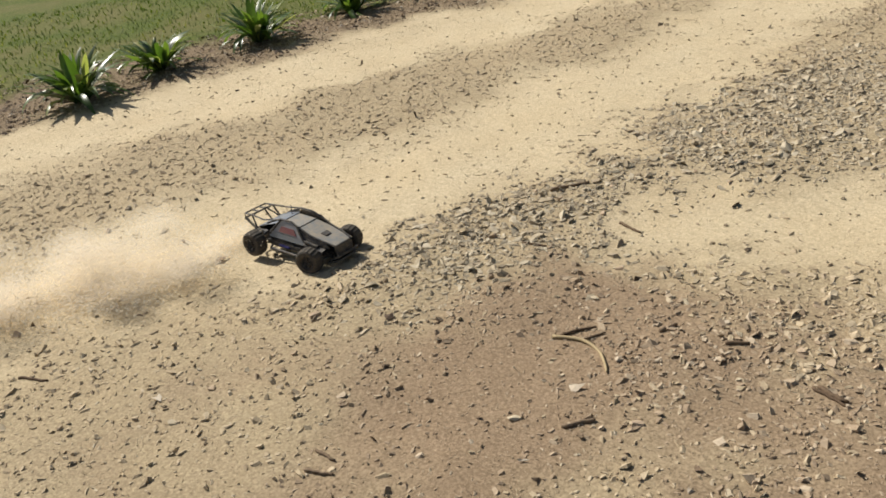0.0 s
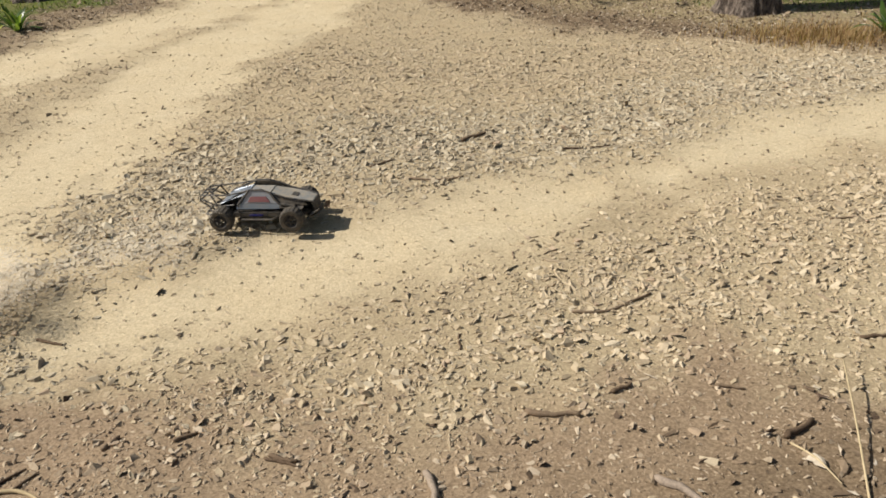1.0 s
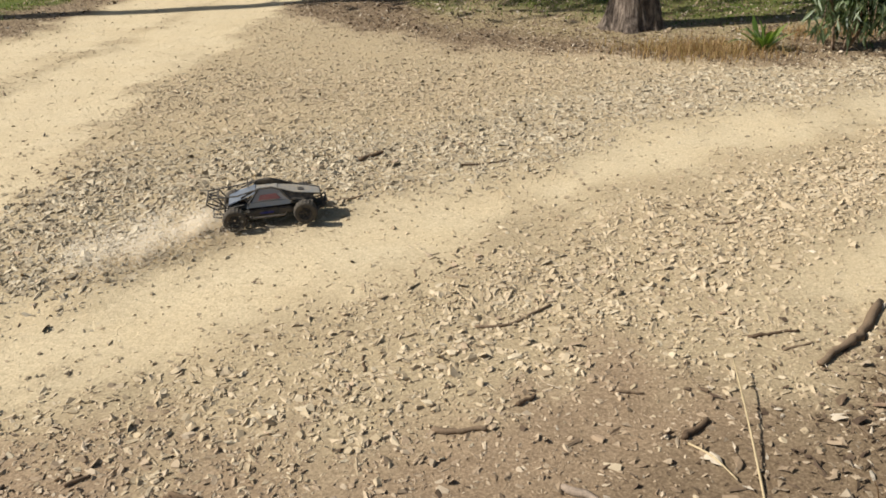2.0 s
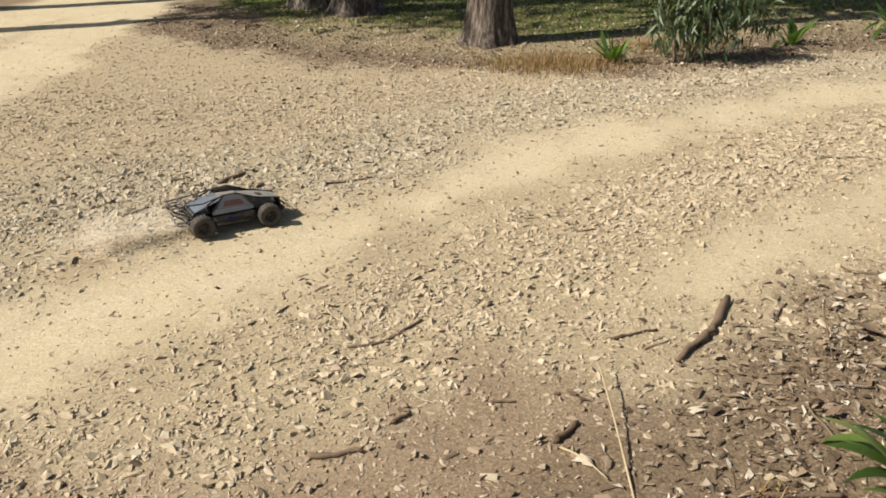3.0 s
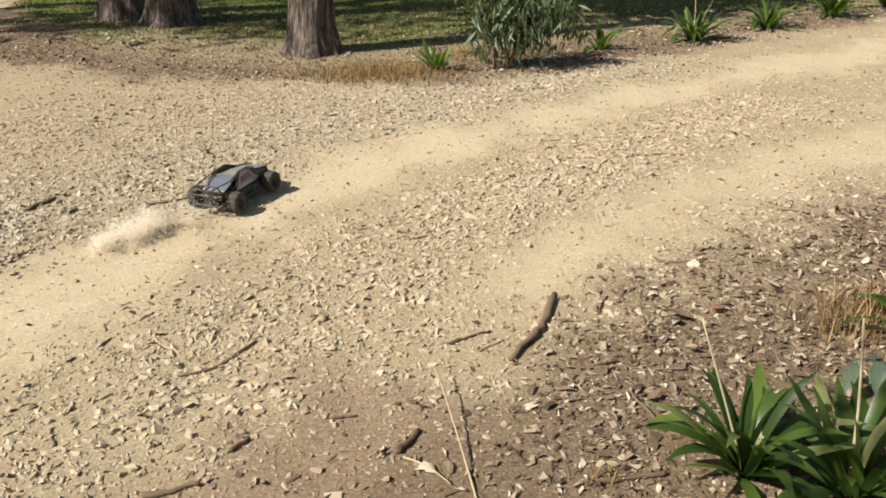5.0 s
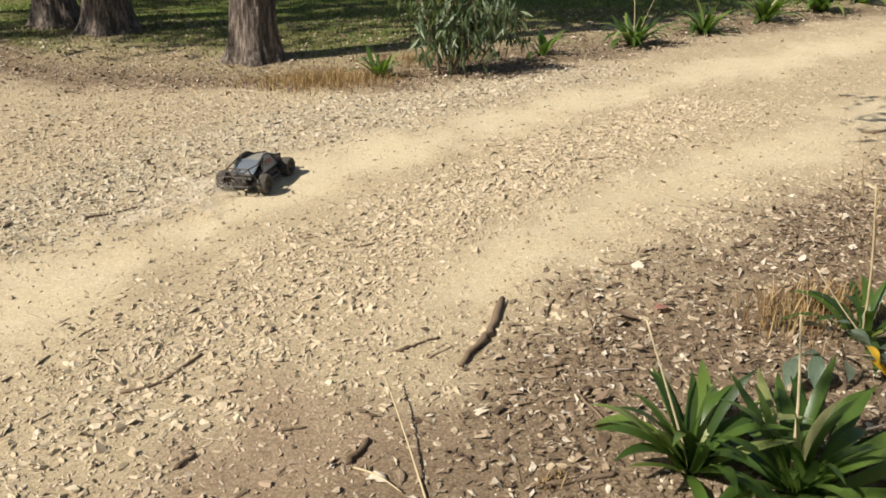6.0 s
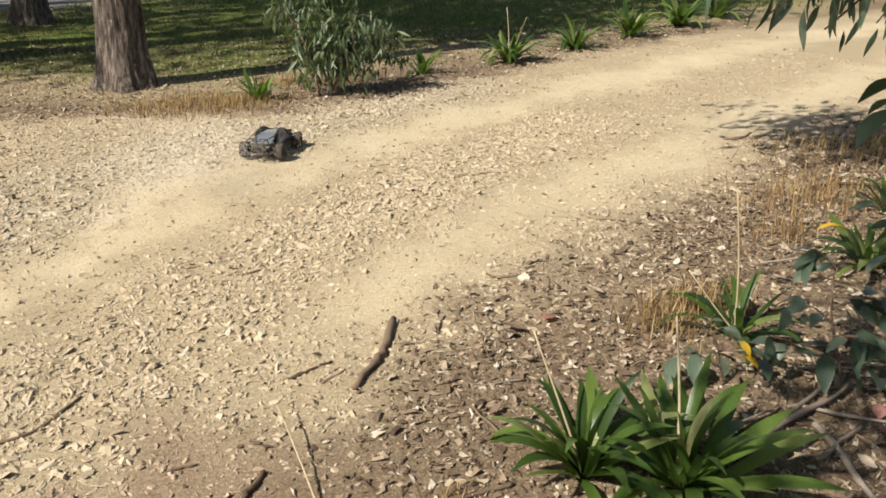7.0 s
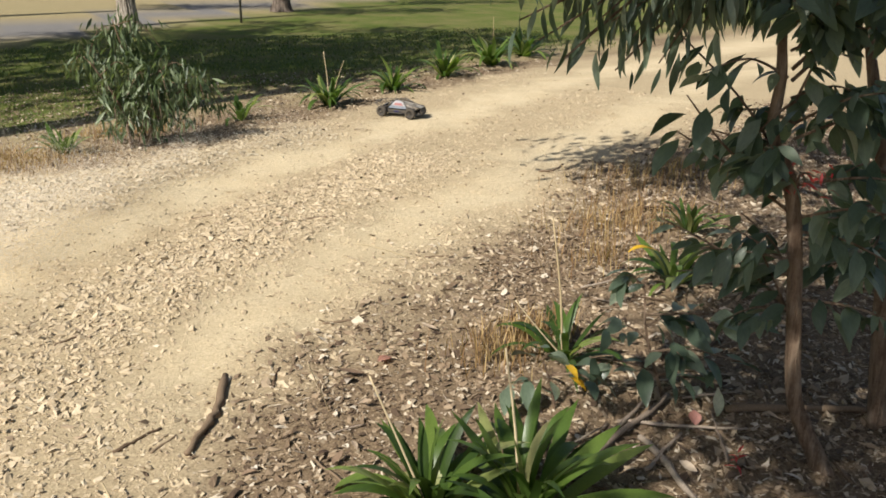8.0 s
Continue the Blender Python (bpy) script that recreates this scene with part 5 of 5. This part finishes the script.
        part("cage_rail", rods([[(-0.045, 0.070 * side, 0.212), (-0.15, 0.078 * side, 0.188), (-0.255, 0.064 * side, 0.186), (-0.315, 0.062 * side, 0.182), (-0.325, 0.060 * side, 0.150), (-0.25, 0.05 * side, 0.09)], [(-0.12, 0.086 * side, 0.135), (-0.215, 0.074 * side, 0.118), (-0.315, 0.062 * side, 0.160)], [(-0.215, 0.074 * side, 0.118), (-0.255, 0.064 * side, 0.186)]], 0.0045), BLACK, car)
        part("roof_rail", rods([[(-0.13, 0.075 * side, 0.172), (-0.045, 0.066 * side, 0.213), (0.02, 0.066 * side, 0.215), (0.064, 0.069 * side, 0.197), (0.130, 0.067 * side, 0.167), (0.20, 0.061 * side, 0.150), (0.262, 0.049 * side, 0.133)]], 0.005), BLACK, car)
        part("fender", plate(bmesh.new(), [(0.10, 0.066 * side, 0.138), (0.22, 0.056 * side, 0.116), (0.215, 0.088 * side, 0.104), (0.105, 0.094 * side, 0.118)][::-side], 0.004), BLACK, car)
        part("side_step", rods([[(-0.10, 0.09 * side, 0.062), (-0.09, 0.112 * side, 0.058), (0.07, 0.112 * side, 0.058), (0.085, 0.09 * side, 0.062)]], 0.006), BLACK, car)
        part("battery_rail", block(bmesh.new(), -0.05, 0.02, min(0.086 * side, 0.099 * side), max(0.086 * side, 0.099 * side), 0.070, 0.082, 0.003), BLUE, car, "blue anodised strip")
        for end in (-1, 1):
            shock = part("shock", rods([[(end * 0.165, 0.052 * side, 0.114), (end * 0.168, 0.072 * side, 0.098)]], 0.009, 9), STEEL, car)
            part("shock_rod", rods([[(end * 0.168, 0.072 * side, 0.10), (end * 0.168, 0.086 * side, 0.062)]], 0.004), STEEL, shock)
            part("suspension_arm", rods([[(end * 0.135, 0.04 * side, 0.052), (end * 0.165, 0.094 * side, 0.050)], [(end * 0.2, 0.04 * side, 0.052), (end * 0.168, 0.094 * side, 0.050)], [(end * 0.15, 0.035 * side, 0.082), (end * 0.165, 0.094 * side, 0.070)]], 0.0055), BLACK, car)
            part("drive_shaft", rods([[(end * 0.165, 0.03 * side, 0.064), (end * 0.165, 0.098 * side, 0.058)]], 0.005), STEEL, car)
    part("cross_bar", rods([[(-0.315, -0.062, 0.182), (-0.315, 0.062, 0.182)], [(-0.255, -0.064, 0.186), (-0.255, 0.064, 0.186)], [(-0.325, -0.06, 0.150), (-0.325, 0.06, 0.150)], [(-0.255, -0.020, 0.186), (-0.315, -0.020, 0.182)], [(-0.255, 0.020, 0.186), (-0.315, 0.020, 0.182)]], 0.0045), BLACK, car)
    part("rear_bumper", rods([[(-0.25, -0.09, 0.075), (-0.295, -0.07, 0.075), (-0.30, 0, 0.075), (-0.295, 0.07, 0.075), (-0.25, 0.09, 0.075)], [(-0.235, -0.04, 0.07), (-0.298, -0.03, 0.075)], [(-0.235, 0.04, 0.07), (-0.298, 0.03, 0.075)]], 0.006), BLACK, car)
    part("front_bumper", plate(bmesh.new(), [(0.225, -0.075, 0.045), (0.285, -0.06, 0.068), (0.285, 0.06, 0.068), (0.225, 0.075, 0.045)], 0.008), BLACK, car)
    part("bumper_bar", rods([[(0.24, -0.07, 0.06), (0.285, -0.06, 0.088), (0.285, 0.06, 0.088), (0.24, 0.07, 0.06)]], 0.005), BLACK, car)
    for end in (-1, 1):
        part("shock_tower", plate(bmesh.new(), [(end * 0.165, -0.06, 0.116), (end * 0.165, 0.06, 0.116), (end * 0.165, 0.035, 0.075), (end * 0.165, -0.035, 0.075)], 0.006), BLACK, car)
    part("aerial", rods([[(-0.09, 0.045, 0.12), (-0.095, 0.047, 0.23)]], 0.002, 5), BLACK, car)
    for ob in car.children_recursive:
        ob.data.transform(Matrix.Diagonal((1, 1, 0.86, 1)))
        for v in ob.data.vertices:
            if v.co.x < -0.165:
                v.co.x = -0.165 + (v.co.x + 0.165) * 0.85
    wheels = []
    for name, x, y in (("front_right", AXLE, -TRACK), ("front_left", AXLE, TRACK), ("rear_right", -AXLE, -TRACK), ("rear_left", -AXLE, TRACK)):
        w = 0.029
        bm = lathe(bmesh.new(), [(-w * 0.8, 0.030), (-w, 0.034), (-w, 0.049), (-w * 0.85, 0.0565), (-w * 0.4, WHEEL_R - 0.001), (0, WHEEL_R), (w * 0.4, WHEEL_R - 0.001), (w * 0.85, 0.0565), (w, 0.049), (w, 0.034), (w * 0.8, 0.030)], 40, -0.0025)
        tyre = part("wheel", bm, RUBBER, car, "knobbly black tyre grey with dust")
        out = 1 if y > 0 else -1
        bm = lathe(bmesh.new(), [(out * 0.012, 0.004), (out * 0.020, 0.010), (out * 0.014, 0.013), (out * 0.010, 0.022), (out * 0.021, 0.0285), (out * 0.023, 0.031), (-out * 0.02, 0.031)], 24)
        for k in range(6):
            a = 2 * math.pi * k / 6
            tube(bm, [(0.010 * math.cos(a), out * 0.016, 0.010 * math.sin(a)), (0.027 * math.cos(a), out * 0.019, 0.027 * math.sin(a))], [0.004, 0.0035], 5)
        bmesh.ops.recalc_face_normals(bm, faces=bm.faces)
        part("rim", bm, BLACK, tyre, "black spoked rim")
        tyre.location = (x, y, WHEEL_R)
        wheels.append((tyre, x, y))
    return car, wheels


CAR, WHEELS = build_car()

# seconds, place in plan, heading, hop, nose up
DRIVE = [(0.0, -3.31, 1.25, 23, 0.004, -3), (0.2, -3.13, 1.84, 14, 0.004, -1), (0.5, -2.765, 2.57, 9, 0.012, -1), (1.0, -2.17, 3.60, 13, 0.021, 1), (1.5, -1.985, 3.835, 19, 0.014, 1),
         (2.2, -1.71, 4.13, 28, 0.006, 0), (3.0, -1.396, 4.365, 36, 0.0, -2), (3.5, -1.170, 4.468, 42, 0.0, -1), (4.0, -0.945, 4.596, 51, 0.0, 1), (4.5, -0.741, 4.812, 58, 0.004, 3),
         (5.2, -0.45, 5.10, 63, 0.0, 0), (5.8, -0.20, 5.36, 67, 0.0, -1), (6.0, -0.107, 5.413, 67, 0.0, -1), (6.5, 0.087, 5.567, 71, 0.0, -1), (7.0, 0.845, 6.375, 60, 0.0, -1), (7.2, 1.32, 6.91, 36, 0.0, 0),
         (7.5, 2.262, 7.668, 2, 0.0, 0), (7.6, 2.54, 7.922, -12, 0.0, 0), (7.8, 3.60, 8.212, -50, 0.0, 0), (8.0, 4.458, 8.472, -57, 0.0, 0)]


def along(t):
    """Where the car is, also a little before the first row."""
    ts = [r[0] for r in DRIVE]
    if t < 0:
        return -3.31 + t * 0.9, 1.25 + t * 2.9, 23.0
    return tuple(float(np.interp(t, ts, [r[k] for r in DRIVE])) for k in (1, 2, 3))


# ---- dust ----
def dust_mesh(count, long, wide, tall, seed):
    """A puff: grains of dust in rolling billows, thick in the middle and thinning outwards."""
    g = np.random.default_rng(seed)
    heads = 16
    middle = g.normal(0, 0.42, (heads, 3)) * (long, wide, tall) - (0, 0, 0.1 * tall)
    size = tall * g.uniform(0.35, 0.75, heads)
    pick = g.integers(0, heads, count)
    p = middle[pick] + g.normal(0, 0.55, (count, 3)) * size[pick][:, None] * (1.4, 1.2, 0.85)
    n = len(p)
    s = g.uniform(0.0024, 0.0050, n)
    spin = g.uniform(0, 2 * np.pi, n)[:, None] + np.array([0, 2.1, 4.2])
    slope = g.normal(0, 0.2, (n, 2))
    fx, fy = np.cos(spin), np.sin(spin)
    facet = np.stack([fx, fy, fx * slope[:, :1] + fy * slope[:, 1:]], -1)
    v = p[:, None] + facet * s[:, None, None]
    f = np.arange(3 * n).reshape(-1, 3)
    return v.reshape(-1, 3), f


def build_dust():
    """Puffs: seconds at which each is thrown up, grains, size."""
    plan = [(-0.95 + 0.085 * k, 24000, 0.42, 0.34, 0.17) for k in range(20)]
    plan += [(0.80 + 0.14 * k, 4000, 0.34, 0.22, 0.13) for k in range(6)]
    plan += [(1.7 + 0.26 * k, 5000, 0.26, 0.16, 0.10) for k in range(7)]
    plan += [(3.55 + 0.15 * k, 6500, 0.20, 0.11, 0.075) for k in range(8)]
    plan += [(4.9 + 0.35 * k, 2500, 0.26, 0.18, 0.08) for k in range(5)]
    plan += [(6.75 + 0.13 * k, 5000, 0.50, 0.34, 0.22) for k in range(9)]
    plan += [(6.85 + 0.12 * k, 15000, 0.55, 0.40, 0.50) for k in range(4)]
    made = []
    for k, (t, count, long, wide, tall) in enumerate(plan):
        v, f = dust_mesh(count, long, wide, tall, 100 + k)
        ob = tagged(sheet_object("dust_puff", v, f, DUST), "pale dust puff thrown up behind the car", "dust", "dust behind the car")
        made.append((ob, t, tall, k, 0.23 + 2.2 * max(0.0, long - 0.34)))
    return made


PUFFS = build_dust()


def motions():
    # it leans outwards in the first slide
    lean = {0.0: -3, 0.2: -4, 0.5: -6}
    walk(CAR, [(t, pose(x, y, high(x, y) + hop, lean.get(t, 0), -up, turn)) for t, x, y, turn, hop, up in DRIVE])
    times = [k * 0.1 for k in range(81)]
    for wheel, wx, wy in WHEELS:
        angle, rows = 0.0, []
        for t in times:
            x0, y0, _ = along(t - 0.1)
            x1, y1, _ = along(t)
            angle += min(80.0, math.degrees(math.hypot(x1 - x0, y1 - y0) / WHEEL_R) + 25)
            steer = float(np.interp(t, [0, 0.5, 1.5, 3, 6, 7, 8], [14, 10, -8, -6, -6, 12, 16])) if wx > 0 else 0.0
            rows.append((t, pose(wx, wy, WHEEL_R, 0, angle % 360, steer)))
        walk(wheel, rows)
    for puff, t, tall, k, behind in PUFFS:
        r = random.Random(k)
        x, y, turn = along(t)
        bx, by, _ = along(t - 0.06)
        way = math.degrees(math.atan2(y - by, x - bx))
        x -= 0.10 * math.cos(radians(turn)) + behind * math.cos(radians(way)) + r.uniform(-0.03, 0.03)
        y -= 0.10 * math.sin(radians(turn)) + behind * math.sin(radians(way)) + r.uniform(-0.05, 0.05)
        ground_z = high(x, y)
        rows = []
        # it lies as loose dust below the surface, is thrown up, drifts, and settles again, the small puffs sooner
        hang, gone = (1.2, 3.2) if tall > 0.14 else (0.55, 1.7)
        stages = [0.0, 8.0] + [min(8.0, max(0.0, t + a)) for a in (-0.12, 0.0, 0.35, hang, 0.5 * (hang + gone), gone)]
        for s in sorted(set(stages)):
            age = s - t
            z = -0.9 if age < -0.02 else 0.5 * tall + 0.03 * min(age, hang) - (0.5 + 1.4 * tall) * max(0.0, min(age, gone) - hang) / (gone - hang)
            d = 0.05 * max(0, min(age, 4))
            rows.append((s, pose(x - d * 0.6, y - d, ground_z + z, 0, 0, way + 6 * max(0, age))))
        if rows[-1][0] < 8:
            rows.append((8.0, rows[-1][1]))
        walk(puff, rows)


motions()
